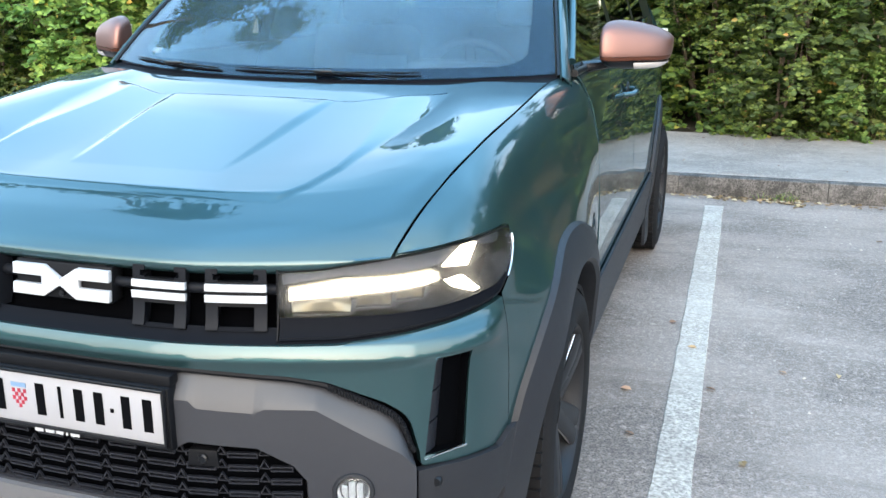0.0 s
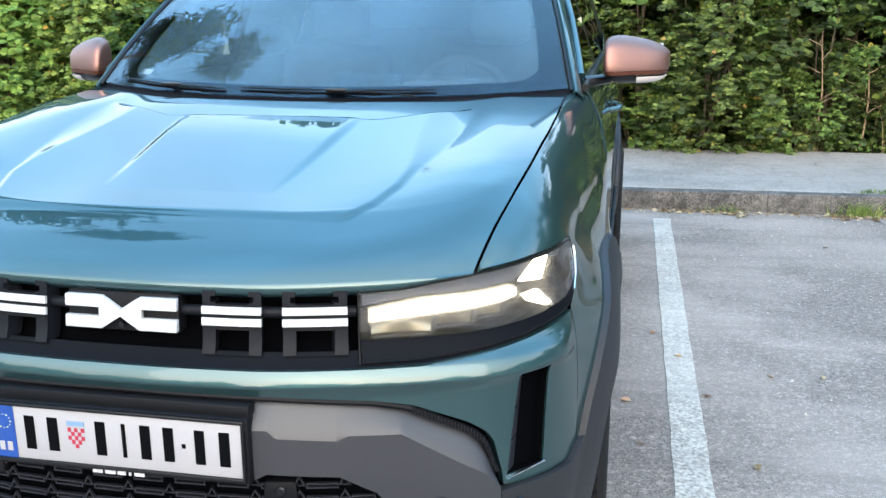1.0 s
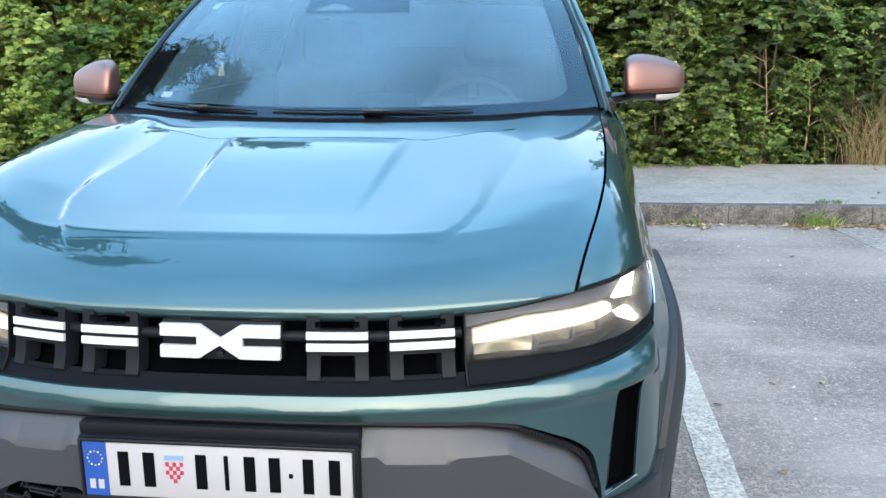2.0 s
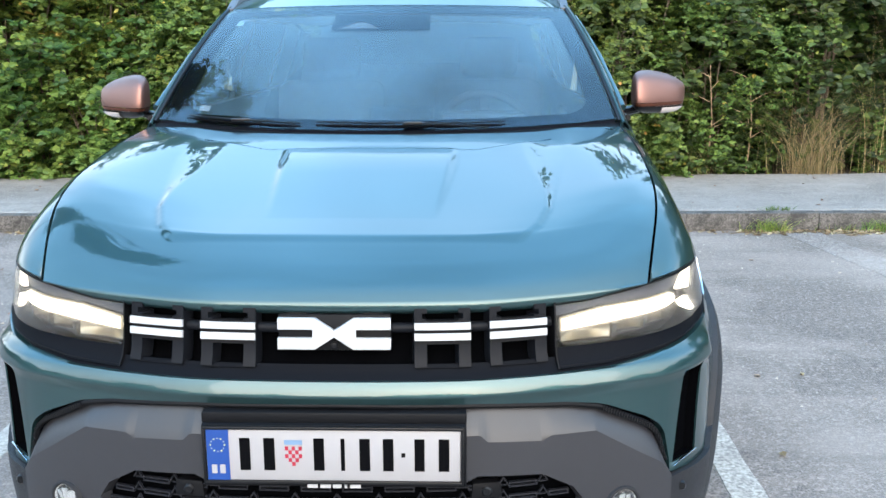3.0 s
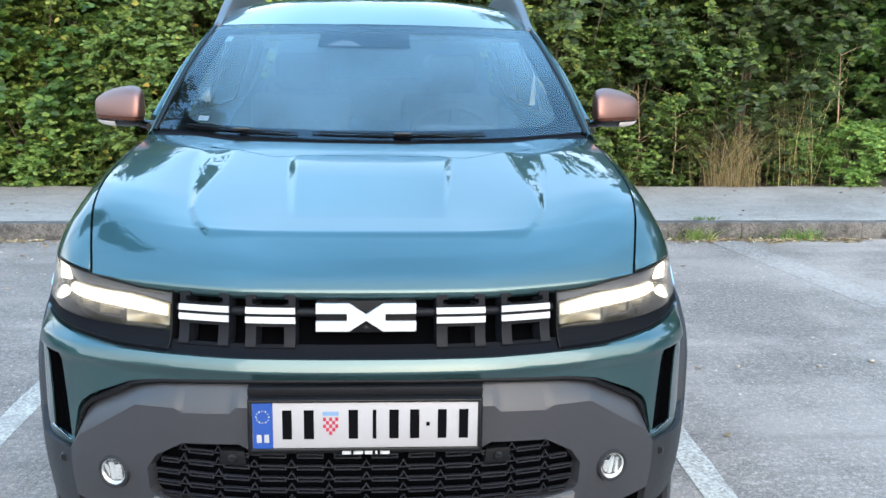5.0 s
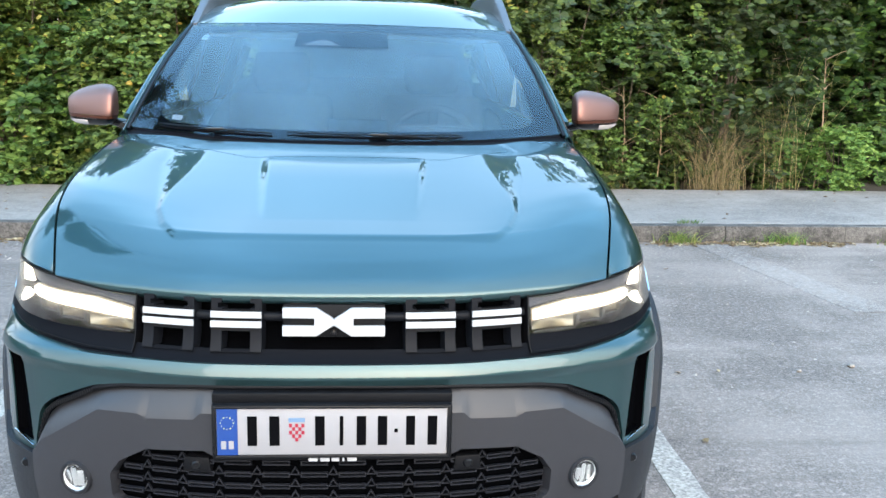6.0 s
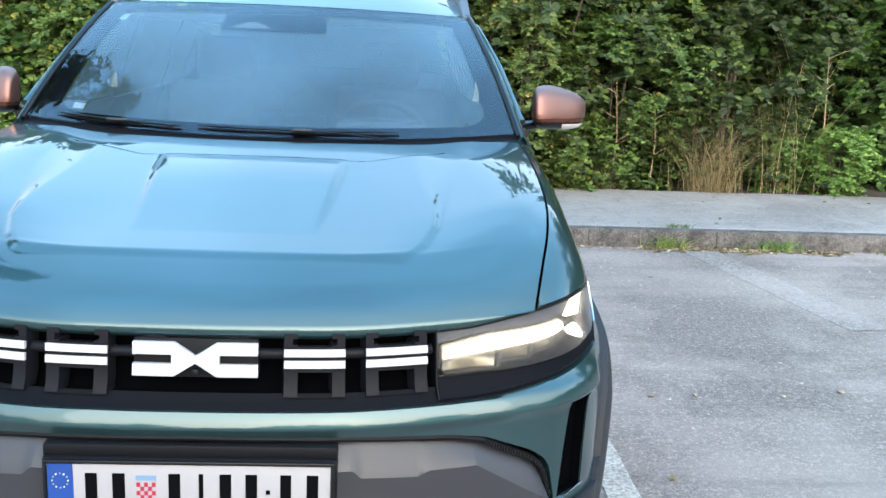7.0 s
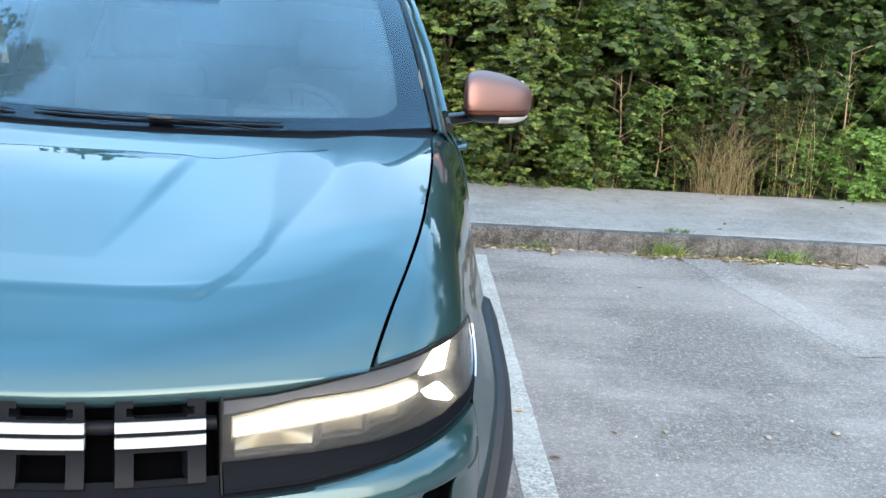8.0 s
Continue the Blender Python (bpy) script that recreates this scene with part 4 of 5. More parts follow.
for g in (1, -1):
    door = part("front_door", cut_join(side_panel(1.475, 2.50, slant=0.12), g), PAINT, car, "", 50)
    h = cut_join(join(tube([(0.872, 2.22, 1.062), (0.905, 2.235, 1.066), (0.912, 2.30, 1.070), (0.905, 2.365, 1.072), (0.872, 2.38, 1.070)], 0.014, 10, 0.7)), g)
    part("door_handle", h, PAINT, door, "", 60)
    part("handle_cup", cut_join(lathe([(0.0005, 0.006), (0.03, 0.006), (0.036, 0.0), (0.0005, -0.004)], (0.878, 2.285, 1.072), "x", 20), g), BLACK, door)
    part("rear_door", cut_join(side_panel(2.51, 3.45, keep=lambda p: (p.y - AXLE_R) ** 2 + (p.z - 0.35) ** 2 > 0.47 ** 2), g), PAINT, car, "", 50)
    part("rear_wing", cut_join(side_panel(3.46, 4.60, z1=1.30, keep=lambda p: (p.y - AXLE_R) ** 2 + (p.z - 0.35) ** 2 > 0.47 ** 2), g), PAINT, car, "", 50)
    part("door_cladding", cut_join(grid([[Vector((lerp(z, SIDE) + 0.014, y, z)) for z in np.linspace(0.30, 0.53, 7)] for y in np.linspace(1.36, 3.46, 30)], 0.01), g), CLAD, car, "dark sill cladding")

    def win_row(y, n=8):
        zt = lerp(y, [(1.42, 1.225), (1.55, 1.30), (1.76, 1.43), (1.97, 1.535), (2.22, 1.575), (3.3, 1.57), (3.9, 1.50)])
        xt = lerp(zt, [(1.225, 0.806), (1.40, 0.753), (1.58, 0.676)])
        return [Vector((0.806 + (xt - 0.806) * j / n, y, 1.215 + (zt - 1.215) * j / n)) for j in range(n + 1)]

    for a, b in ((1.46, 2.42), (2.52, 3.25), (3.32, 3.75)):
        w = part("side_window", cut_join(grid([win_row(y) for y in np.linspace(a, b, 14)], 0.004), g), SIDEGLASS, car, "dark tinted side window")
        w.visible_shadow = False
    for a, b in ((2.42, 2.52), (3.25, 3.32), (3.75, 4.15)):
        part("window_post", cut_join(grid([win_row(y) for y in np.linspace(a, b, 6)], 0.008), g), BLACK, car)
    top = [win_row(y)[-1] + Vector((-0.005, 0, 0.012)) for y in np.linspace(1.44, 4.1, 50)]
    part("window_frame", cut_join(tube(top, 0.013, 8), g), PAINT, car, "", 60)
    belt = [win_row(y)[0] + Vector((0.006, 0, 0.0)) for y in np.linspace(1.42, 4.1, 40)]
    part("belt_trim", cut_join(tube(belt, 0.012, 8), g), BLACK, car, "", 60)

    # arch claddings and liners
    for yc, k0, k1 in ((AXLE_F, -22, 205), (AXLE_R, -25, 205)):
        rows = []
        for k in range(61):
            a = radians(k0 + (k1 - k0) * k / 60)
            wide = 0.104 + 0.008 * smooth(0.3, 1.0, -math.cos(a)) * (1 if yc == AXLE_F else 0)
            row = []
            for r, dx in ((0.415, -0.05), (0.417, 0.008), (0.425, 0.016), (0.415 + wide * 0.55, 0.016), (0.415 + wide * 0.93, 0.009), (0.415 + wide, -0.004)):
                y, z = yc + r * math.cos(a), 0.35 + r * math.sin(a)
                if yc == AXLE_F:
                    s = float(np.interp(y, RING[len(RING) // 2:, 1], RUN[len(RUN) // 2:]))
                    p = skin(s, max(0.30, min(0.97, z)), dx)
                    p.z = z
                else:
                    p = Vector((lerp(z, SIDE) - 0.06 * smooth(3.5, 4.6, y) + dx + 0.004, y, z))
                row.append(p)
            rows.append(row)
        part("arch_cladding", cut_join(grid(rows, 0.004), g), CLAD, car, "dark plastic wheel arch cladding", 30)
        rows = [[Vector((x, yc + 0.425 * math.cos(radians(-20 + 220 * k / 30)), 0.35 + 0.425 * math.sin(radians(-20 + 220 * k / 30)))) for x in (0.86, 0.6)] for k in range(31)]
        part("arch_liner", cut_join(grid(rows, 0.004), g), VOID, car)

tail = grid([[Vector((x, 4.58 + 0.05 * (1 - (x / 0.82) ** 2) - 0.25 * smooth(1.0, 1.6, z), z)) for x in np.linspace(-0.815 + 0.16 * smooth(1.1, 1.6, z), 0.815 - 0.16 * smooth(1.1, 1.6, z), 17)] for z in np.linspace(0.35, 1.60, 20)], 0.004)
part("tailgate", tail, PAINT, car, "", 50)
part("underbody", box((0, 2.30, 0.31), (1.5, 4.0, 0.10), 0.03), VOID, car)

# wheels
def make_wheel(y, g):
    x = g * 0.912
    prof = [(0.235, -0.185), (0.30, -0.20), (0.335, -0.19), (0.349, -0.165), (0.35, -0.10), (0.349, -0.035), (0.337, -0.004), (0.318, 0.014), (0.28, 0.022), (0.245, 0.012), (0.235, 0.0)]
    hub = part("wheel", lathe([(0.0005, g * -0.03), (0.055, g * -0.03), (0.065, g * -0.045), (0.065, g * -0.10), (0.0005, g * -0.10)], (x, y, HUB_Z), "x", 24), ALLOY, car, "dark alloy wheel with a chunky tyre")
    tyre = lathe([(r, g * o) for r, o in prof], (x, y, HUB_Z), "x", 72)
    lugs = []
    for k in range(64):
        a = 2 * math.pi * k / 64
        for o, wd, sh in ((-0.018, 0.040, 0.0), (-0.165, 0.040, 0.0), (-0.068, 0.042, 0.03), (-0.115, 0.042, 0.015)):
            m = Matrix.Translation((x + g * o, y, HUB_Z)) @ Matrix.Rotation(a + sh, 4, "X") @ Matrix.Translation((0, 0, 0.349 if o != -0.018 and o != -0.165 else 0.345))
            b = box((0, 0, 0), (wd, 0.025, 0.014))
            b.transform(m)
            lugs.append(b)
    part("tyre", join(tyre, *lugs), RUBBER, hub, "black tyre with block tread")
    part("rim", lathe([(0.236, g * -0.19), (0.243, g * 0.006), (0.236, g * 0.012), (0.225, g * 0.0), (0.215, g * -0.06), (0.205, g * -0.185)], (x, y, HUB_Z), "x", 56), ALLOY, hub)
    part("brake_disc", lathe([(0.07, g * -0.11), (0.15, g * -0.11), (0.15, g * -0.125), (0.07, g * -0.125)], (x, y, HUB_Z), "x", 40), SILVER, hub)
    for k in range(5):
        a = 2 * math.pi * k / 5 + 0.3
        for d in (-0.17, 0.17):
            m = Matrix.Translation((x, y, HUB_Z)) @ Matrix.Rotation(a, 4, "X")
            b = grid([[(g * (-0.035 + 0.03 * q - 0.012 * abs(w)), d * r * 0.75 + w * (0.020 - 0.004 * q), r) for w in (-1, -0.8, 0.8, 1)] for q, r in ((0, 0.05), (0.4, 0.11), (0.8, 0.18), (1, 0.232))], 0.022)
            b.transform(m)
            part("spoke", b, ALLOY, hub)
            e = tube([Vector((g * (-0.036 + 0.03 * q), d * r * 0.75 + math.copysign(0.021, d), r)) for q, r in ((0.2, 0.08), (0.6, 0.15), (1, 0.23))], 0.0065, 6)
            e.transform(m)
            part("spoke_edge", e, CUT, hub)
    return hub


for y in (AXLE_F, AXLE_R):
    for g in (1, -1):
        make_wheel(y, g)

# door mirrors
for g in (1, -1):
    rows = []
    for i in range(33):
        th = -math.pi / 2 + math.pi * i / 32
        row = []
        for j in range(40):
            ph = 2 * math.pi * j / 40
            sp = lambda v, e: math.copysign(abs(v) ** e, v)
            cx, sx = sp(math.cos(th), 0.42 if th < 0 else 0.62), sp(math.sin(th), 0.55)
            x = 0.108 * sx
            yy = sp(math.cos(ph), 0.85) * cx
            zz = sp(math.sin(ph), 0.6) * cx
            k = (x + 0.108) / 0.216
            top = 0.072 - 0.046 * k ** 2.0
            z = zz * (top if zz > 0 else 0.086)
            y = yy * (0.085 if yy < 0 else 0.035) + x * 0.72 + 0.02 * zz * (1 if yy < 0 else 0)
            row.append(Vector((0.967 + x, 1.705 + y, 1.298 + z)))
        rows.append(row + [row[0]])
    shell = grid(rows, 0)
    bmesh.ops.remove_doubles(shell, verts=shell.verts[:], dist=1e-4)
    bmesh.ops.recalc_face_normals(shell, faces=shell.faces[:])
    low = shell.copy()
    skirt = shell.copy()
    bmesh.ops.bisect_plane(shell, geom=shell.verts[:] + shell.edges[:] + shell.faces[:], plane_co=(0, 0, 1.254), plane_no=(0, 0, 1), clear_inner=True)
    bmesh.ops.bisect_plane(skirt, geom=skirt.verts[:] + skirt.edges[:] + skirt.faces[:], plane_co=(0, 0, 1.2415), plane_no=(0, 0, 1), clear_inner=True)
    bmesh.ops.bisect_plane(skirt, geom=skirt.verts[:] + skirt.edges[:] + skirt.faces[:], plane_co=(0, 0, 1.2525), plane_no=(0, 0, 1), clear_outer=True)
    bmesh.ops.bisect_plane(low, geom=low.verts[:] + low.edges[:] + low.faces[:], plane_co=(0, 0, 1.240), plane_no=(0, 0, 1), clear_outer=True)
    sig = low.copy()
    for v in low.verts:
        v.co.x = 0.967 + (v.co.x - 0.967) * 0.985
    bmesh.ops.bisect_plane(sig, geom=sig.verts[:] + sig.edges[:] + sig.faces[:], plane_co=(0.962, 0, 0), plane_no=(1, 0, 0), clear_inner=True)
    bmesh.ops.bisect_plane(sig, geom=sig.verts[:] + sig.edges[:] + sig.faces[:], plane_co=(0, 0, 1.236), plane_no=(0, 0, 1), clear_outer=True)
    for v in sig.verts:
        v.co += Vector((0.004, -0.006, -0.001))
    base = join(low, tube([(0.955, 1.71, 1.245), (0.88, 1.66, 1.226), (0.80, 1.63, 1.215)], [0.022, 0.022, 0.03], 10, 0.7))
    face = grid([[Vector((0.967 + x, 1.742 + x * 0.72, 1.295 + z)) for z in (-0.045, 0.04)] for x in (-0.08, 0.085)], 0.003)
    for b in (shell, base, skirt, sig, face):
        if g < 0:
            # this one is folded slightly further forward
            bmesh.ops.translate(b, verts=b.verts[:], vec=(0.005, -0.062, -0.011))
    mirror = part("door_mirror", cut_join(shell, g), COPPER, car, "copper coloured door mirror cap", 60)
    part("mirror_base", cut_join(base, g), BLACK, mirror)
    part("mirror_skirt", cut_join(skirt, g), DARKCOPPER, mirror, "lower copper edge, darkened to imitate the reflected ground")
    part("turn_signal", cut_join(sig, g), AMBER, mirror, "clear turn signal lens")
    part("mirror_glass", cut_join(face, g), CHROME, mirror)

# cabin
dash = grid([[Vector((x, y, z - 0.02 * (x / 0.75) ** 2)) for y, z in ((1.28, 1.16), (1.45, 1.172), (1.65, 1.165), (1.80, 1.14), (1.86, 1.08), (1.84, 0.9))] for x in np.linspace(-0.76, 0.76, 17)], 0.01)
part("dashboard", dash, CABIN, car, "dark dashboard", 60)
part("instrument_hood", box((0.33, 1.76, 1.185), (0.32, 0.16, 0.05), 0.02, 3), CABIN, car)
part("centre_screen", box((0.02, 1.80, 1.165), (0.24, 0.02, 0.12), 0.006), MATT, car)
wheel_m = Matrix.Translation((0.335, 2.0, 1.11)) @ Matrix.Rotation(radians(-65), 4, "X")
ring = bmesh.new()
rows = [[Vector(((0.175 + 0.016 * math.cos(b)) * math.cos(a), (0.175 + 0.016 * math.cos(b)) * math.sin(a), 0.016 * math.sin(b))) for b in np.linspace(0, 2 * math.pi, 13)] for a in np.linspace(0, 2 * math.pi, 49)]
ring = join(ring, grid(rows, 0))
bmesh.ops.remove_doubles(ring, verts=ring.verts[:], dist=1e-4)
ring = join(ring, box((0, 0, -0.01), (0.13, 0.12, 0.05), 0.02, 3), box((0.10, 0, -0.005), (0.14, 0.035, 0.02), 0.006), box((-0.10, 0, -0.005), (0.14, 0.035, 0.02), 0.006), box((0, -0.1, -0.005), (0.04, 0.14, 0.02), 0.006))
ring.transform(wheel_m)
part("steering_wheel", ring, CABIN, car, "dark steering wheel", 50)
for g in (1, -1):
    tilt = Matrix.Rotation(radians(-16), 3, "X")
    seat = part("front_seat", box((g * 0.37, 2.62, 0.98), (0.50, 0.14, 0.62), 0.05, 4, tilt), CLOTH, car, "grey cloth front seat", 60)
    part("headrest", box((g * 0.37, 2.74, 1.385), (0.27, 0.10, 0.19), 0.04, 4, tilt), CLOTH, seat, "", 60)
    part("seat_cushion", box((g * 0.37, 2.30, 0.66), (0.50, 0.52, 0.16), 0.05, 3), CLOTH, seat, "", 60)
    xp = 0.785 if g < 0 else 0.745
    part("pillar_trim", cut_join(grid([[Vector((x, 2.36 + 0.01 * k, z)) for x in (xp - 0.006 - 0.022 * (1.41 - z) / 0.16, xp)] for k, z in ((0, 1.255), (1, 1.33), (2, 1.41))], 0.006), g), CREAM, car, "pale trim seen through the glass")
part("rear_bench", box((0, 3.40, 1.0), (1.30, 0.16, 0.70), 0.06, 3, Matrix.Rotation(radians(-18), 3, "X")), CLOTH, car, "grey rear bench", 60)
part("headliner", grid([[Vector((x, y, 1.565 - 0.02 * (x / 0.6) ** 2)) for x in np.linspace(-0.62, 0.62, 9)] for y in np.linspace(1.95, 3.8, 9)], 0.006), LINER, car)
pod = grid([[glass_pt(u, v, -0.021) for v in np.linspace(0.79, 0.955, 6)] for u in np.linspace(-0.325, 0.205, 10)], 0.02)
mount = part("sensor_pod", pod, MATT, car, "dark sensor pod behind the windscreen", 50)
part("pod_panel", grid([[glass_pt(-0.17 + (u + 0.17) * (1.0 - 0.75 * (v - 0.80) / 0.06), v, -0.019) for v in np.linspace(0.80, 0.86, 4)] for u in np.linspace(-0.28, -0.07, 8)], 0.001), mat("pale sensor panel", (0.16, 0.18, 0.20), 0.5), mount)
part("sticker", grid([[glass_pt(u, v, -0.018) for v in np.linspace(0.84, 0.90, 4)] for u in np.linspace(-0.93, -0.85, 5)], 0.001), mat("pale sticker", (0.35, 0.5, 0.55), 0.5), wind)
part("sticker", grid([[glass_pt(u, v, -0.018) for v in np.linspace(0.11, 0.145, 4)] for u in np.linspace(-0.82, -0.77, 5)], 0.001), mat("pale paper", (0.55, 0.6, 0.62), 0.5), wind)

# it leans slightly on the uneven ground
car.rotation_euler = (0, radians(0.5), 0)
car.location.x = -0.008


# ---- the car park ----
def rough_ground(name, base, light, dark, speck=260.0, bump=0.35, line=None, stain=0.0):
    """Worn mineral surface: grain, pale and dark blotches at larger scales, fine relief."""
    m = bpy.data.materials.new(name)
    m.use_nodes = True
    n, l = m.node_tree.nodes, m.node_tree.links
    b = n["Principled BSDF"]
    b.inputs["Roughness"].default_value = 0.85
    b.inputs["Specular IOR Level"].default_value = 0.3
    co = n.new("ShaderNodeTexCoord")

    def noise_at(scale, detail, rough=0.6, vec=None):
        t = n.new("ShaderNodeTexNoise")
        t.inputs["Scale"].default_value, t.inputs["Detail"].default_value, t.inputs["Roughness"].default_value = scale, detail, rough
        l.new(vec or co.outputs["Object"], t.inputs["Vector"])
        return t.outputs["Fac"]

    def ranged(v, a, b_, c, d):
        r = n.new("ShaderNodeMapRange")
        for k, x in zip(("From Min", "From Max", "To Min", "To Max"), (a, b_, c, d)):
            r.inputs[k].default_value = x
        l.new(v, r.inputs["Value"])
        return r.outputs["Result"]

    def blend(fac, a, bb, mode="MIX"):
        x = n.new("ShaderNodeMix")
        x.data_type, x.blend_type = "RGBA", mode
        l.new(fac, x.inputs["Factor"])
        for key, v in (("A", a), ("B", bb)):
            if isinstance(v, tuple):
                x.inputs[key].default_value = (*v, 1)
            else:
                l.new(v, x.inputs[key])
        return x.outputs["Result"]

    vor = n.new("ShaderNodeTexVoronoi")
    vor.inputs["Scale"].default_value = speck * 0.85
    l.new(co.outputs["Object"], vor.inputs["Vector"])
    c = blend(ranged(noise_at(speck, 2), 0.35, 0.65, 0, 1), dark, base)
    c = blend(ranged(vor.outputs["Color"], 0.62, 0.95, 0, 0.40), c, light)
    c = blend(ranged(noise_at(speck * 0.22, 4, 0.7), 0.46, 0.66, 0, 0.45), c, dark)
    c = blend(ranged(noise_at(speck * 0.3, 3, 0.7), 0.52, 0.70, 0, 0.45), c, light)
    c = blend(ranged(noise_at(1.1, 5), 0.42, 0.68, 0, 0.5), c, light)
    c = blend(ranged(noise_at(0.55, 6, 0.7), 0.50, 0.74, 0, 0.45), c, dark)
    st = n.new("ShaderNodeMapping")
    st.inputs["Scale"].default_value = (0.35, 2.6, 1)
    l.new(co.outputs["Object"], st.inputs["Vector"])
    c = blend(ranged(noise_at(1.6, 6, 0.65, st.outputs["Vector"]), 0.5, 0.75, 0, 0.5), c, dark)
    if stain:
        c = blend(ranged(noise_at(7, 7, 0.72), 0.47, 0.62, 0, stain), c, dark)
    if line:
        c = blend(ranged(noise_at(22, 6, 0.75), *line), c, (0.62, 0.62, 0.60))
    l.new(c, b.inputs["Base Color"])
    bu = n.new("ShaderNodeBump")
    bu.inputs["Strength"].default_value, bu.inputs["Distance"].default_value = bump, 0.006
    l.new(noise_at(speck * 0.8, 4), bu.inputs["Height"])
    l.new(bu.outputs["Normal"], b.inputs["Normal"])
    return m


ASPHALT = rough_ground("worn asphalt", (0.226, 0.191, 0.169), (0.470, 0.395, 0.348), (0.080, 0.066, 0.059), 130, 0.5)
LINE = rough_ground("worn white line paint", (0.45, 0.415, 0.37), (0.55, 0.51, 0.455), (0.175, 0.16, 0.145), 80, 0.3)
FADED = rough_ground("faded white line paint", (0.226, 0.191, 0.169), (0.470, 0.395, 0.348), (0.080, 0.066, 0.059), 130, 0.5, line=(0.43, 0.66, 0, 0.17))
CONCRETE = rough_ground("weathered concrete", (0.27, 0.25, 0.232), (0.42, 0.39, 0.36), (0.13, 0.12, 0.112), 120, 0.3, stain=0.35)
KERB = rough_ground("stained kerb concrete", (0.145, 0.134, 0.126), (0.23, 0.215, 0.20), (0.028, 0.027, 0.026), 90, 0.6, stain=0.8)
SOIL = mat("dark leafy soil", (0.045, 0.036, 0.024), 0.95, bump=0.8, scale=20, vary=0.5)

KERB_Y, KERB_TILT, KERB_H = 5.33, -0.02, 0.135
kerb_y = lambda x: KERB_Y + KERB_TILT * x


def flat(name, pts, z, material, thick=0.0, label="", category="", kind=""):
    bm = bmesh.new()
    vs = [bm.verts.new((x, y, z)) for x, y in pts]
    f = bm.faces.new(vs)
    if thick:
        r = bmesh.ops.extrude_face_region(bm, geom=[f])
        for v in r["geom"]:
            if isinstance(v, bmesh.types.BMVert):
                v.co.z -= thick
    bmesh.ops.recalc_face_normals(bm, faces=bm.faces[:])
    return tagged(part(name, bm, material), label, category, kind=kind)


flat("ground", [(-600, -600), (600, -600), (600, 600), (-600, 600)], 0.0, ASPHALT, 0, "worn grey asphalt of a car park", "ground", "structure")


def paint_line(name, x0, y0, x1, y1, width, material, label):
    """A painted stripe with ragged edges, a few millimetres thick."""
    n = 120
    d = Vector((x1 - x0, y1 - y0, 0)).normalized()
    side = Vector((d.y, -d.x, 0))
    P = []
    for k in range(n + 1):
        c = Vector((x0, y0, 0)).lerp(Vector((x1, y1, 0)), k / n)
        ja, jb = (0.004 * noise.noise((k * 0.9, x0, q)) + 0.006 * noise.noise((k * 0.17, x0, q + 5)) for q in (1, 9))
        P.append([c - side * (width / 2 + ja) + Vector((0, 0, 0.0)), c - side * (width / 2 + ja - 0.003) + Vector((0, 0, 0.004)), c + side * (width / 2 + jb - 0.003) + Vector((0, 0, 0.004)), c + side * (width / 2 + jb)])
    return tagged(part(name, grid(P), material), label, "line", kind="structure")


paint_line("road_marking_1", 1.187, -0.6, 1.201, 4.99, 0.122, LINE, "worn white parking line painted on asphalt")
paint_line("road_marking_2", -1.48, -0.6, -1.52, 4.99, 0.12, LINE, "worn white parking line painted on asphalt")
paint_line("road_marking_3", 3.10, 3.2, 2.77, 5.16, 0.27, FADED, "almost worn away white parking line")

# kerb stones and the concrete slab behind them
kerb = new("kerb")
kerb.location = (0, KERB_Y, 0)
tagged(kerb, "low stained concrete kerb along the parking bays", "kerb", kind="structure")
rng = random.Random(4)
x = -14.06
while x < 16:
    w = 1.0
    y = kerb_y(x + w / 2)
    bm = box((x + w / 2, y + 0.06 + rng.uniform(-0.004, 0.004), KERB_H / 2 - 0.03), (w - 0.0015, 0.12, KERB_H + 0.06), 0.006, 2, Matrix.Rotation(KERB_TILT + rng.uniform(-0.003, 0.003), 3, "Z"))
    part("kerb_stone", bm, KERB, kerb)
    x += w
rows = []
for i in range(201):
    x = -15 + 32 * i / 200
    y = kerb_y(x) + 0.125
    rows.append([Vector((x, y, 0.02)), Vector((x, y, KERB_H - 0.012)), Vector((x, y + 0.006, KERB_H - 0.004 + 0.004 * noise.noise((x * 3, 0, 0))))] +
                [Vector((x, y + 0.01 + 1.92 * j / 14 + (0.05 * noise.noise((x * 1.7, 3, 0)) + 0.03 * noise.noise((x * 7, 5, 0)) if j == 14 else 0), KERB_H - 0.002 + 0.006 * noise.noise((x * 2, j * 0.5, 7)))) for j in range(15)] +
                [Vector((x, y + 1.97, 0.0))])
tagged(part("slab", grid(rows), CONCRETE, None, "", 60), "weathered pale concrete strip behind the kerb", "pavement", kind="structure")
rows = []
for i in range(81):
    x = -40 + 80 * i / 80
    rows.append([Vector((x, 7.2 + KERB_TILT * x + 12.0 * j / 16 - (0.0 if j else 0.02), 0.07 + 0.05 * noise.noise((x * 0.9, j * 0.7, 2)) + 0.02 * j)) for j in range(17)])
tagged(part("soil", grid(rows), SOIL, None, "", 60), "dark soil under the hedge", "ground", kind="structure")


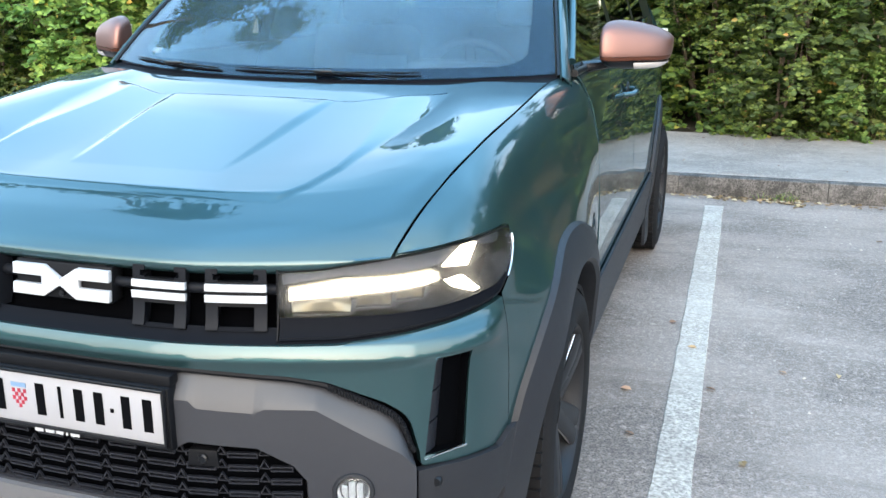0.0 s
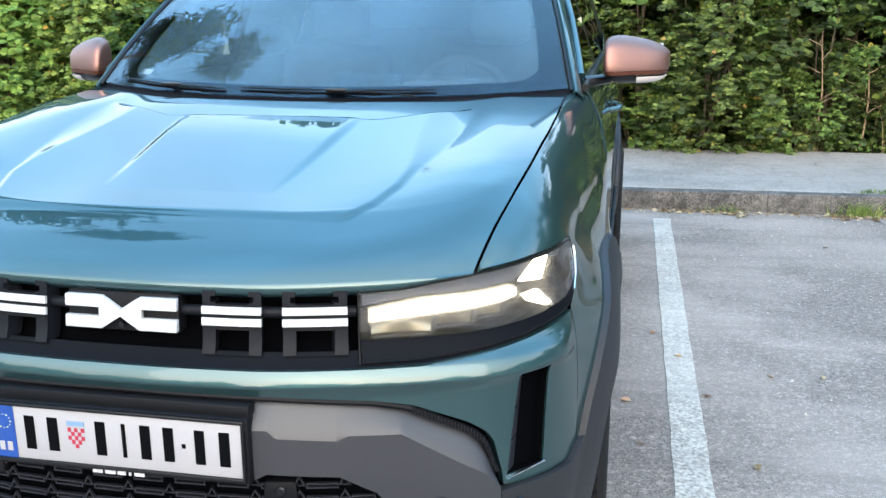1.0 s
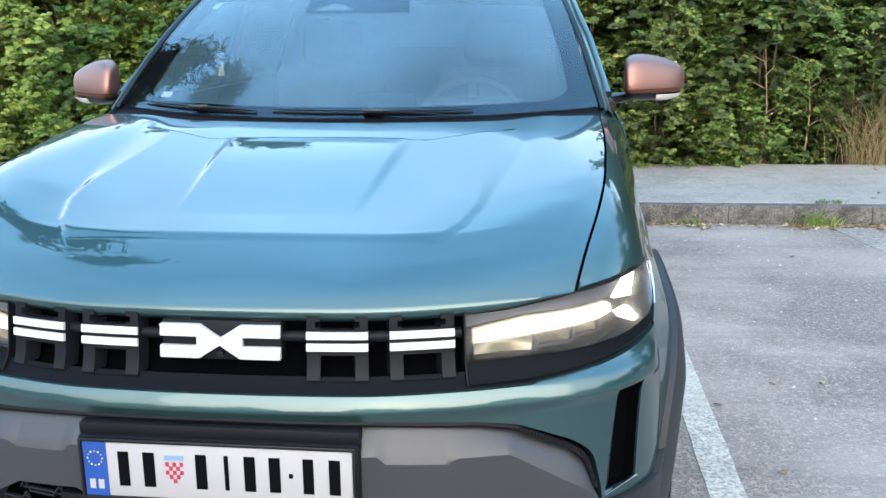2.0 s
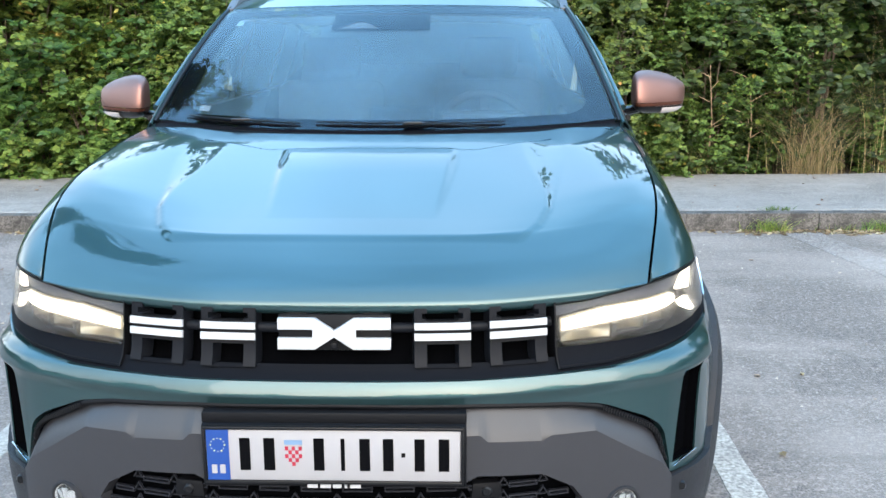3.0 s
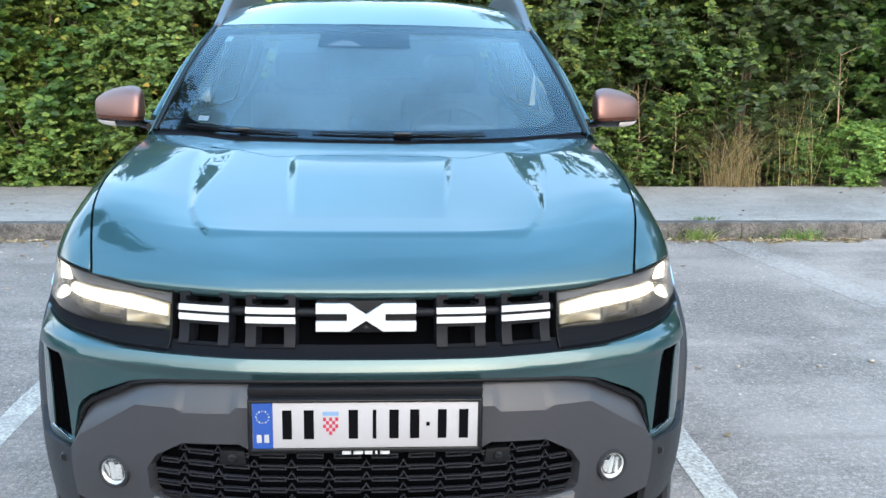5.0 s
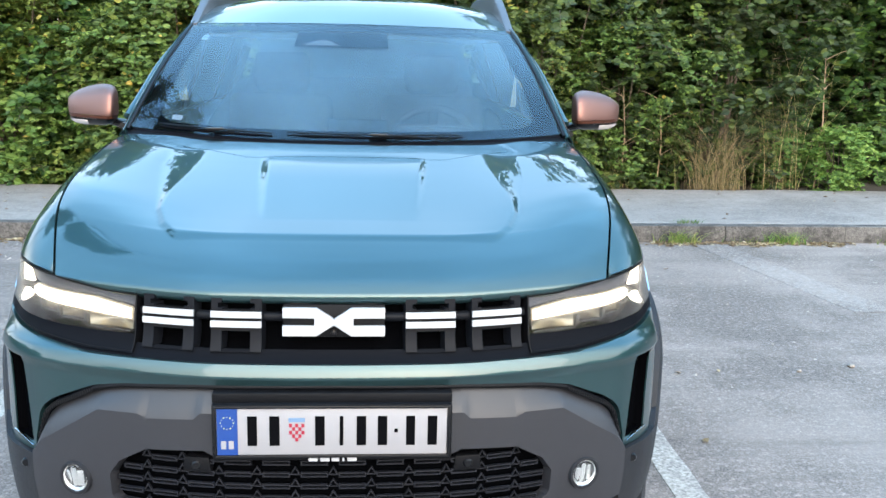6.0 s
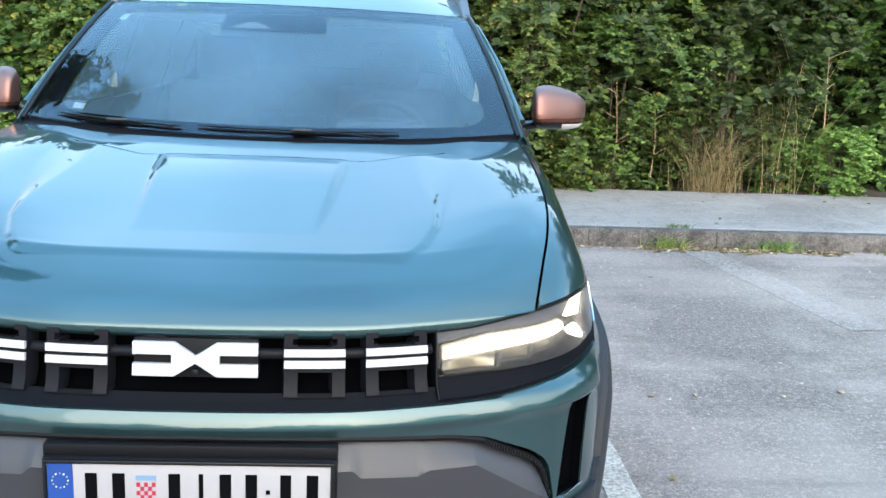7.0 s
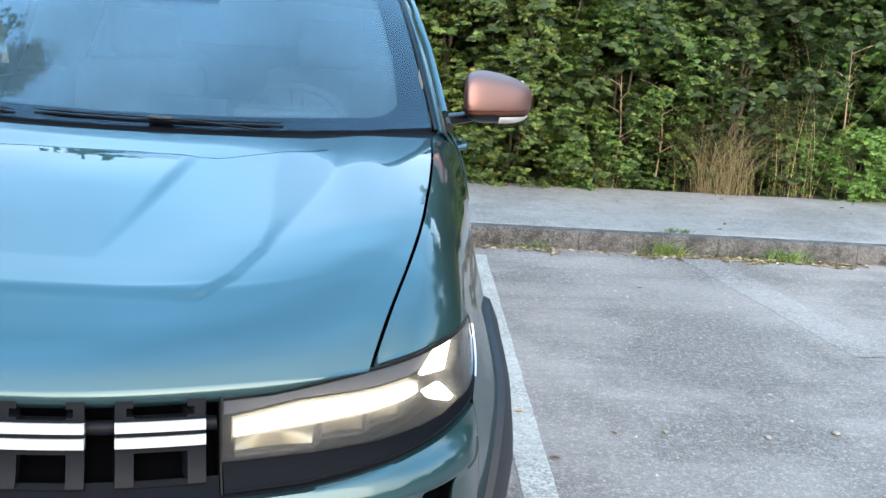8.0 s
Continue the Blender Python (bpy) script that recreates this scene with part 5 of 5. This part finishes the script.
# ---- plants ----
def leaf_material(name, stops, rough=0.6):
    m = bpy.data.materials.new(name)
    m.use_nodes = True
    n, l = m.node_tree.nodes, m.node_tree.links
    b = n["Principled BSDF"]
    ge = n.new("ShaderNodeNewGeometry")
    oi = n.new("ShaderNodeObjectInfo")
    ra = n.new("ShaderNodeValToRGB")
    ra.color_ramp.elements[0].position, ra.color_ramp.elements[0].color = stops[0][0], (*stops[0][1], 1)
    ra.color_ramp.elements[1].position, ra.color_ramp.elements[1].color = stops[-1][0], (*stops[-1][1], 1)
    for p, c in stops[1:-1]:
        e = ra.color_ramp.elements.new(p)
        e.color = (*c, 1)
    l.new(ge.outputs["Random Per Island"], ra.inputs["Fac"])
    hs = n.new("ShaderNodeHueSaturation")
    hu = n.new("ShaderNodeMapRange")
    hu.inputs["To Min"].default_value, hu.inputs["To Max"].default_value = 0.475, 0.525
    sh = n.new("ShaderNodeMath")
    sh.operation = "FRACT"
    mt = n.new("ShaderNodeMath")
    mt.operation = "MULTIPLY"
    mt.inputs[1].default_value = 7.31
    l.new(oi.outputs["Random"], mt.inputs[0])
    l.new(mt.outputs[0], sh.inputs[0])
    l.new(sh.outputs[0], hu.inputs["Value"])
    l.new(hu.outputs["Result"], hs.inputs["Hue"])
    mr = n.new("ShaderNodeMapRange")
    mr.inputs["To Min"].default_value, mr.inputs["To Max"].default_value = 0.6, 1.4
    l.new(oi.outputs["Random"], mr.inputs["Value"])
    l.new(mr.outputs["Result"], hs.inputs["Value"])
    l.new(ra.outputs["Color"], hs.inputs["Color"])
    l.new(hs.outputs["Color"], b.inputs["Base Color"])
    b.inputs["Roughness"].default_value = rough
    tr = n.new("ShaderNodeBsdfTranslucent")
    l.new(hs.outputs["Color"], tr.inputs["Color"])
    mix = n.new("ShaderNodeMixShader")
    mix.inputs["Fac"].default_value = 0.3
    l.new(b.outputs["BSDF"], mix.inputs[1])
    l.new(tr.outputs["BSDF"], mix.inputs[2])
    l.new(mix.outputs["Shader"], n["Material Output"].inputs["Surface"])
    return m


GREEN = leaf_material("mixed hedge leaves", [(0.0, (0.0179, 0.0460, 0.0111)), (0.35, (0.0336, 0.0820, 0.0155)), (0.7, (0.0627, 0.1240, 0.0207)), (0.985, (0.1344, 0.1950, 0.0296)), (1.0, (0.2912, 0.2400, 0.0518))])
OLIVE = leaf_material("olive bramble leaves", [(0.0, (0.0410, 0.0756, 0.0162)), (0.5, (0.0983, 0.1610, 0.0307)), (0.97, (0.1981, 0.2623, 0.0497)), (1.0, (0.4646, 0.2684, 0.0722))])
# deeper green plants, darkened further to carry the shade on the hedge's right
DEEP = leaf_material("deep green shaded leaves", [(0.0, (0.0169, 0.0455, 0.0121)), (0.4, (0.0326, 0.0810, 0.0168)), (0.8, (0.0567, 0.1189, 0.0206)), (1.0, (0.1205, 0.1897, 0.0319))])
BRIGHT = leaf_material("bright young leaves", [(0.0, (0.050, 0.125, 0.026)), (0.5, (0.100, 0.205, 0.038)), (1.0, (0.21, 0.32, 0.075))])
YOUNG = leaf_material("yellow green leaves", [(0.0, (0.0625, 0.1187, 0.0250)), (0.5, (0.1438, 0.2250, 0.0413)), (0.97, (0.2500, 0.3250, 0.0625)), (1.0, (0.5250, 0.3250, 0.0750))])
BARK = mat("grey brown bark", (0.11, 0.085, 0.06), 0.9, bump=0.6, scale=60, vary=0.3)
STRAW = leaf_material("dry grass stalks", [(0.0, (0.13, 0.12, 0.045)), (0.5, (0.32, 0.255, 0.11)), (1.0, (0.55, 0.45, 0.23))], 0.8)
GRASS = leaf_material("green grass blades", [(0.0, (0.06, 0.13, 0.02)), (0.6, (0.12, 0.22, 0.04)), (1.0, (0.28, 0.28, 0.09))], 0.6)
LITTER = leaf_material("dry fallen leaves", [(0.0, (0.12, 0.070, 0.042)), (0.5, (0.31, 0.20, 0.125)), (0.8, (0.43, 0.30, 0.19)), (1.0, (0.56, 0.47, 0.34))], 0.8)


def leaves_mesh(name, places, material):
    """places: rows of position, pointing direction, face normal, length, width. Each leaf is a folded six-cornered blade."""
    V, F = [], []
    for p, d, nrm, ln, wd in places:
        s = d.cross(nrm).normalized() * wd * 0.5
        up = nrm * wd * 0.16
        k = len(V)
        V += [p, p + d * ln * 0.32 + s + up, p + d * ln * 0.7 + s * 0.72 + up * 0.8 - nrm * ln * 0.03, p + d * ln - nrm * ln * 0.10, p + d * ln * 0.7 - s * 0.72 + up * 0.8 - nrm * ln * 0.03, p + d * ln * 0.32 - s + up]
        F += [(k, k + 1, k + 2, k + 3), (k, k + 3, k + 4, k + 5)]
    me = bpy.data.meshes.new(name)
    me.from_pydata([tuple(v) for v in V], [], F)
    me.materials.append(material)
    for poly in me.polygons:
        poly.use_smooth = False
    return me


def rand_dir(r, up=0.0):
    v = Vector((r.gauss(0, 1), r.gauss(0, 1), r.gauss(0, 1) + up))
    return v.normalized()


def shrub(seed, width, depth, height, twigs, per, size, material, label):
    """Thin stems rising from one root, side twigs set with leaves; an uneven, gappy outline."""
    r = random.Random(seed)
    root = new("shrub")
    tagged(root, label, "shrub", "hedge shrubs")
    wood, places = [], []
    stems = []
    for k in range(9):
        a = r.uniform(0, 2 * math.pi)
        tip = Vector((0.5 * width * math.cos(a) * r.uniform(0.3, 0.95), 0.5 * depth * math.sin(a) * r.uniform(0.3, 0.95), height * r.uniform(0.65, 1.0)))
        pts = [Vector((0.1 * math.cos(a), 0.1 * math.sin(a), 0)), tip * 0.4 + Vector((r.uniform(-.1, .1), r.uniform(-.1, .1), 0.12 * height)), tip * 0.75 + Vector((0, 0, 0.05 * height)), tip]
        stems.append(pts)
        wood.append(tube(pts, [0.018, 0.013, 0.008, 0.003], 5))
    lump = Vector((r.uniform(0, 50), r.uniform(0, 50), r.uniform(0, 50)))
    for k in range(twigs):
        # a point in the leafy hull, more often near its front and outside
        th, zz = r.uniform(0, 2 * math.pi), r.random() ** 0.85
        rad = r.random() ** 0.35
        prof = (0.75 + 0.35 * math.sin(min(1.0, zz * 1.25) * math.pi * 0.62)) * (1 - 0.55 * smooth(0.72, 1.0, zz))
        hollow = noise.noise(lump * 2 + Vector((math.cos(th) * rad * width, math.sin(th) * rad * depth, zz * height)) * 1.5)
        if hollow < 0.0 and zz > 0.10 and zz < 0.86:
            continue
        wob = 1 + 0.6 * noise.noise(lump + Vector((math.cos(th) * 1.3, math.sin(th) * 1.3, zz * height * 1.1)))
        base = Vector((0.5 * width * rad * prof * wob * math.cos(th), 0.5 * depth * rad * prof * wob * math.sin(th), 0.05 + zz * height * (0.93 + 0.1 * wob * 0.5)))
        out = (Vector((math.cos(th), math.sin(th), r.uniform(-0.25, 0.7))) + rand_dir(r) * 0.5).normalized()
        ln = r.uniform(0.16, 0.38)
        bend = Vector((0, 0, -0.25 * ln))
        if k % 6 == 0:
            wood.append(tube([base - out * 0.08, base + out * ln * 0.5, base + out * ln + bend], [0.004, 0.003, 0.0015], 4))
        for q in range(per):
            f = (q + r.random()) / per
            p = base + out * ln * f + bend * f * f
            side = (out.cross(Vector((0, 0, 1))).normalized() * (1 if q % 2 else -1) + out * 0.45 + rand_dir(r) * 0.45).normalized()
            nrm = (Vector((0, 0, 1)) * 0.55 + out * 0.65 + rand_dir(r) * 0.7).normalized()
            nrm = (nrm - side * nrm.dot(side)).normalized()
            sz = size * r.uniform(0.55, 1.25)
            places.append((p, side, nrm, sz, sz * r.uniform(0.55, 0.8)))
    part("stem", join(*wood), BARK, root)
    crown = new("crown", leaves_mesh("crown", places, material))
    crown.parent = root
    return root


shrubs = [shrub(11, 1.9, 1.5, 2.6, 1350, 14, 0.074, GREEN, "dense leafy green shrub of the roadside hedge"),
          shrub(12, 1.7, 1.4, 2.3, 1350, 14, 0.060, OLIVE, "olive green bramble shrub of the roadside hedge"),
          shrub(13, 2.0, 1.5, 2.9, 1350, 14, 0.082, GREEN, "tall broad-leaved green shrub of the roadside hedge"),
          shrub(14, 1.3, 1.1, 1.5, 620, 13, 0.092, BRIGHT, "bright young green shrub at the hedge's foot"),
          shrub(15, 1.9, 1.5, 2.7, 1350, 14, 0.080, DEEP, "deep green broad-leaved shrub of the roadside hedge"),
          shrub(16, 1.6, 1.3, 2.3, 1100, 14, 0.070, YOUNG, "yellow green feathery shrub at the hedge's front")]
rng = random.Random(7)
spots = []
x = -8.6
while x < 9.5:
    spots.append((x, 8.2 + rng.uniform(-0.35, 0.4), rng.choice((0, 1, 0, 2)), rng.uniform(0.95, 1.15)))
    spots.append((x + rng.uniform(0.2, 0.7), 9.3 + rng.uniform(-0.3, 0.3), rng.choice((0, 2, 2)), rng.uniform(1.1, 1.35)))
    spots.append((x + rng.uniform(0.0, 0.9), 10.6 + rng.uniform(-0.3, 0.3), rng.choice((0, 2)), rng.uniform(1.1, 1.3)))
    x += rng.uniform(0.85, 1.15)
for x in (-5.2, -3.6, -2.4, 1.6, 2.7, 7.0, 7.8):
    spots.append((x, 7.72 + rng.uniform(-0.05, 0.1), 3 if x > 4 or x < -3 else 1, rng.uniform(0.6, 0.85)))
for x, y, k, sc in ((-2.35, 7.95, 3, 1.05), (-5.6, 7.9, 3, 1.1), (4.45, 7.52, 3, 0.42), (4.95, 7.6, 3, 0.45), (-4.4, 7.6, 3, 0.6), (2.25, 7.55, 3, 0.5), (-2.1, 7.85, 5, 0.9), (-4.2, 7.9, 5, 1.0), (-5.9, 8.0, 5, 1.05), (-4.9, 8.6, 5, 1.3)):
    spots.append((x, y, k, sc))
for x, y in ((2.9, 9.3), (3.5, 9.7), (4.1, 9.4), (4.7, 9.9), (3.2, 11.4), (4.2, 11.5)):
    spots.append((x, y, 2 if y > 9.5 else 0, 1.35))
used = set()
for x, y, k, sc in spots:
    if 2.8 < x < 4.5 and y < 8.8:
        y += 0.4
    if 4.5 < x < 6.3 and y < 8.9 and k != 3:
        y += 0.9
    if x > 0.6 and k in (0, 1, 2) and rng.random() < 0.72:
        k = 4
    elif x < -1.0 and k in (0, 2) and y < 9.2 and rng.random() < 0.7:
        k = rng.choice((1, 5, 5))
    m = Matrix.Translation((x, y + KERB_TILT * x, 0.06)) @ Matrix.Rotation(rng.uniform(0, 6.28), 4, "Z") @ Matrix.Scale(sc, 4)
    if k not in used:
        used.add(k)
        shrubs[k].matrix_basis = m
    else:
        c = copy_thing(shrubs[k], m)
        c.matrix_basis = m


def tree(seed, x, y, height, spread, twigs, bare=0.28):
    """A young roadside tree: tapered trunk, limbs, and a loose crown of leafy twigs."""
    r = random.Random(seed)
    root = new("tree")
    root.location = (x, y, 0.1)
    tagged(root, "slender broad-leaved tree out of view behind the hedge" if height < 8 else "tall leafy broad-leaved tree out of view beside the hedge", "tree", "trees behind the hedge")
    trunk = [Vector((0, 0, 0)), Vector((r.uniform(-.1, .1), 0, height * 0.3)), Vector((r.uniform(-.2, .2), r.uniform(-.2, .2), height * 0.65)), Vector((0, 0, height * 0.95))]
    wood, places = [tube(trunk, [0.11, 0.085, 0.05, 0.012], 9)], []
    tips = []
    for k in range(16):
        z = height * r.uniform(bare, 0.9)
        a = r.uniform(0, 6.28)
        ln = spread * (1.15 - 0.75 * z / height) * r.uniform(0.6, 1.0)
        b = Vector((0, 0, z))
        e = b + Vector((ln * math.cos(a), ln * math.sin(a), ln * r.uniform(0.3, 0.8)))
        wood.append(tube([b, b.lerp(e, 0.5) + Vector((0, 0, 0.08)), e], [0.04, 0.022, 0.006], 6))
        tips.append((b, e))
    for k in range(twigs):
        b, e = r.choice(tips)
        p0 = b.lerp(e, r.uniform(0.3, 1.05)) + rand_dir(r) * r.uniform(0.05, 0.42 if height < 8 else 1.1)
        out = rand_dir(r, 0.2)
        ln = r.uniform(0.2, 0.45)
        for q in range(11):
            p = p0 + out * ln * (q + r.random()) / 11
            d = (out * 0.4 + rand_dir(r)).normalized()
            nrm = (Vector((0, 0, 1)) + rand_dir(r) * 0.8).normalized()
            nrm = (nrm - d * nrm.dot(d)).normalized()
            sz = r.uniform(0.08, 0.15)
            places.append((p, d, nrm, sz, sz * 0.65))
    part("trunk", join(*wood), BARK, root).matrix_parent_inverse = Matrix()
    crown = new("crown", leaves_mesh("crown", places, GREEN))
    crown.parent = root
    return root


tree(31, -3.65, 10.3, 5.45, 1.9, 820)
tree(32, -9.4, 7.1, 20.0, 3.0, 4200, 0.42)
tree(33, 2.6, 10.3, 5.6, 1.5, 480)
# out of view, added to darken the reflections on the right wing
tree(36, 4.7, 10.7, 6.4, 1.7, 900)
tree(34, 8.4, 9.6, 8.0, 2.8, 1400)
tree(35, 11.6, 8.0, 8.6, 3.0, 1400)


def far_woods(seed):
    """Unseen woods, added to block horizon light beside and behind the bays, far off."""
    r = random.Random(seed)
    places = []
    for k in range(64):
        a = radians(-205 + 252 * k / 63 + r.uniform(-2, 2))
        d = r.uniform(24, 31)
        c = Vector((d * math.cos(a), 2 + d * math.sin(a), 0))
        h = r.uniform(1.8, 3.4) if math.sin(a) < -0.3 else (r.uniform(7.0, 10.0) if math.cos(a) > 0.5 and math.sin(a) > 0.1 else r.uniform(3.0, 5.0))
        for _ in range(900):
            v = rand_dir(r)
            f = r.random() ** 0.4
            p = c + Vector((2.4 * v.x * f, 2.4 * v.y * f, h * 0.52 + h * 0.52 * v.z * f))
            dr = rand_dir(r)
            nr = rand_dir(r, 1.0)
            nr = (nr - dr * nr.dot(dr)).normalized()
            s = r.uniform(0.35, 0.7)
            places.append((p, dr, nr, s, s * 0.75))
    return tagged(new("far_woods", leaves_mesh("far_woods", places, GREEN)), "unseen green woods added around the car park to block horizon light", "woods", kind="stuff")


far_woods(51)


def stalks(name, seed, n, spread_x, spread_y, height, lean, width, material, label, category):
    """A tuft of arching blades from one root, one mesh."""
    r = random.Random(seed)
    V, F = [], []
    for _ in range(n):
        a = r.uniform(0, 6.28)
        b = Vector((r.gauss(0, spread_x), r.gauss(0, spread_y), 0))
        h = height * r.uniform(0.45, 1.0)
        out = Vector((math.cos(a), math.sin(a) * 0.6, 0)) * h * lean * r.uniform(0.2, 1.2)
        s = Vector((-math.sin(a + 0.6), math.cos(a + 0.6), 0)) * width * r.uniform(0.6, 1.3)
        k = len(V)
        for q in range(5):
            f = q / 4
            c = b + out * f * f + Vector((0, 0, h * (f - 0.25 * lean * f * f)))
            V += [c - s * (1 - 0.8 * f), c + s * (1 - 0.8 * f)]
        F += [(k + 2 * q, k + 2 * q + 1, k + 2 * q + 3, k + 2 * q + 2) for q in range(4)]
    me = bpy.data.meshes.new(name)
    me.from_pydata([tuple(v) for v in V], [], F)
    me.materials.append(material)
    return tagged(new(name, me), label, category)


tuft = stalks("dry_grass", 3, 300, 0.17, 0.08, 1.45, 1.25, 0.0021, STRAW, "tall tuft of dry straw-coloured grass at the hedge's foot", "grass")
tuft.location = (3.62, 7.40, 0.09)
tuft2 = stalks("dry_grass", 8, 60, 0.08, 0.06, 0.75, 0.9, 0.0017, STRAW, "small tuft of dry straw-coloured grass at the hedge's foot", "grass")
tuft2.location = (2.55, 7.42, 0.09)
tuft3 = stalks("dry_grass", 9, 46, 0.14, 0.08, 2.3, 0.8, 0.0019, STRAW, "dry grass stalks rising through the hedge", "grass")
tuft3.location = (4.35, 7.5, 0.09)
# bare dead twigs
for x, y, h, sd in ((2.62, 7.46, 1.15, 1), (4.75, 7.55, 1.5, 2), (3.05, 7.6, 1.0, 3)):
    r = random.Random(sd)
    w = [tube([(0, 0, 0), (0.03, 0, h * 0.5), (-0.02, -0.02, h)], [0.009, 0.007, 0.003], 6)]
    for k in range(6):
        z = h * r.uniform(0.35, 0.95)
        a = r.uniform(0, 6.28)
        w.append(tube([(0, 0, z), (0.14 * math.cos(a), 0.08 * math.sin(a), z + 0.07), (0.24 * math.cos(a), 0.1 * math.sin(a), z + 0.10)], [0.005, 0.003, 0.0015], 5))
    tw = tagged(part("dead_twig", join(*w), mat("dead pale wood", (0.36, 0.25, 0.16), 0.85)), "bare dead twig standing in the hedge", "twig")
    tw.location = (x, y, 0.08)
# weeds at the kerb's foot
for x, n, h, sd in ((2.56, 150, 0.17, 21), (3.42, 150, 0.17, 22), (1.62, 40, 0.11, 23), (3.12, 40, 0.10, 24), (4.3, 26, 0.12, 25)):
    g = stalks("weed", sd, n, 0.085, 0.03, h, 1.2, 0.003, GRASS, "green grass weed growing at the kerb's foot", "weed")
    g.location = (x, kerb_y(x) - 0.03, 0)
g = stalks("weed", 26, 90, 0.07, 0.03, 0.055, 1.2, 0.003, GRASS, "green grass weed in the slab's joint", "weed")
g.location = (2.66, kerb_y(2.66) + 0.15, KERB_H - 0.004)


def litter(name, seed, n, area, size, material, label):
    r = random.Random(seed)
    places = []
    for _ in range(n):
        x, y, z = area(r)
        a = r.uniform(0, 6.28)
        d = Vector((math.cos(a), math.sin(a), r.uniform(-0.05, 0.2))).normalized()
        nrm = (Vector((0, 0, 1)) + rand_dir(r) * 0.35).normalized()
        nrm = (nrm - d * nrm.dot(d)).normalized()
        s = size * r.uniform(0.5, 1.2)
        places.append((Vector((x, y, z + 0.004)), d, nrm, s, s * r.uniform(0.5, 0.8)))
    return tagged(new(name, leaves_mesh(name, places, material)), label, "leaves", kind="stuff")


def kerb_foot(r):
    x = r.choice((r.gauss(2.56, 0.2), r.gauss(3.2, 0.18), r.gauss(3.2, 0.16), r.gauss(1.55, 0.25), r.gauss(-2.6, 0.4), r.gauss(3.75, 0.1)))
    if r.random() < 0.06:
        x = r.uniform(-4, 5)
    return x, kerb_y(x) - abs(r.gauss(0, 0.07)) - 0.005, 0.0


litter("leaf_litter", 41, 900, kerb_foot, 0.05, LITTER, "dry brown leaves swept against the kerb")
litter("leaf_litter", 42, 60, lambda r: (r.uniform(-4, 6), kerb_y(0) + 0.15 + 1.8 * r.random(), KERB_H), 0.045, LITTER, "scattered dry leaves on the concrete strip")
# single leaves and pebbles lying on the asphalt
for k, (x, y) in enumerate(((1.405, 1.352), (1.214, 2.327), (1.263, 1.932), (1.05, 1.47), (1.0, 1.83), (1.56, 2.15), (2.13, 4.3), (1.08, 2.6), (1.75, 2.2))):
    r = random.Random(60 + k)
    a = r.uniform(0, 6.28)
    d = Vector((math.cos(a), math.sin(a), 0.1)).normalized()
    nrm = (Vector((0, 0, 1)) + rand_dir(r) * 0.25).normalized()
    nrm = (nrm - d * nrm.dot(d)).normalized()
    lf = new("fallen_leaf", leaves_mesh("fallen_leaf", [(Vector((0, 0, 0.006)), d, nrm, r.uniform(0.028, 0.046), r.uniform(0.018, 0.03))], LITTER))
    lf.location = (x, y, 0)
    tagged(lf, "dry brown leaf lying on the asphalt", "leaf", "leaves on the asphalt")
for k, (x, y, s) in enumerate(((2.149, 2.171, 0.013), (2.443, 2.231, 0.016), (2.2, 2.6, 0.007), (1.95, 1.9, 0.006), (2.6, 3.0, 0.007))):
    bm = bmesh.new()
    bmesh.ops.create_icosphere(bm, subdivisions=2, radius=s)
    for v in bm.verts:
        v.co *= 1 + 0.35 * noise.noise(v.co * 130 + Vector((k, 0, 0)))
        v.co.z = v.co.z * 0.6 + s * 0.5
    pb = tagged(part("pebble", bm, mat("pale stone", (0.26, 0.23, 0.20), 0.8, vary=0.2, scale=80)), "small pale pebble lying on the asphalt", "pebble", "pebbles on the asphalt")
    pb.location = (x, y, 0)


def crumbs(seed, n, area, material, label):
    """Scattered grit: one mesh of small uneven stones."""
    r = random.Random(seed)
    V, F = [], []
    for _ in range(n):
        x, y = area(r)
        h = 0.0035 * math.exp(r.gauss(0, 0.5))
        k = len(V)
        V += [(x + h * r.uniform(0.8, 1.7) * math.cos(a + r.uniform(-.3, .3)), y + h * r.uniform(0.8, 1.7) * math.sin(a), 0.001) for a in (0, 1.26, 2.51, 3.77, 5.03)]
        V.append((x + h * r.uniform(-.4, .4), y + h * r.uniform(-.4, .4), h * r.uniform(0.8, 1.4)))
        F += [(k + q, k + (q + 1) % 5, k + 5) for q in range(5)]
    me = bpy.data.meshes.new("grit")
    me.from_pydata(V, [], F)
    me.materials.append(material)
    return tagged(new("grit", me), label, "grit", kind="stuff")


PALE_GRIT = mat("pale grit", (0.36, 0.32, 0.28), 0.85, vary=0.3, scale=60)
crumbs(71, 420, lambda r: (r.gauss(-2.2, 0.5), r.uniform(0.6, 5.2)), PALE_GRIT, "pale grit and crumbs strewn on the asphalt")
crumbs(72, 260, lambda r: (r.uniform(1.3, 4.2), 5.2 - 4.6 * r.random() ** 1.6), PALE_GRIT, "scattered pale grit on the asphalt")
litter("leaf_litter", 43, 46, lambda r: (r.gauss(-2.2, 0.45), r.uniform(2.4, 5.2), 0.0), 0.035, LITTER, "small dry leaves strewn on the asphalt")
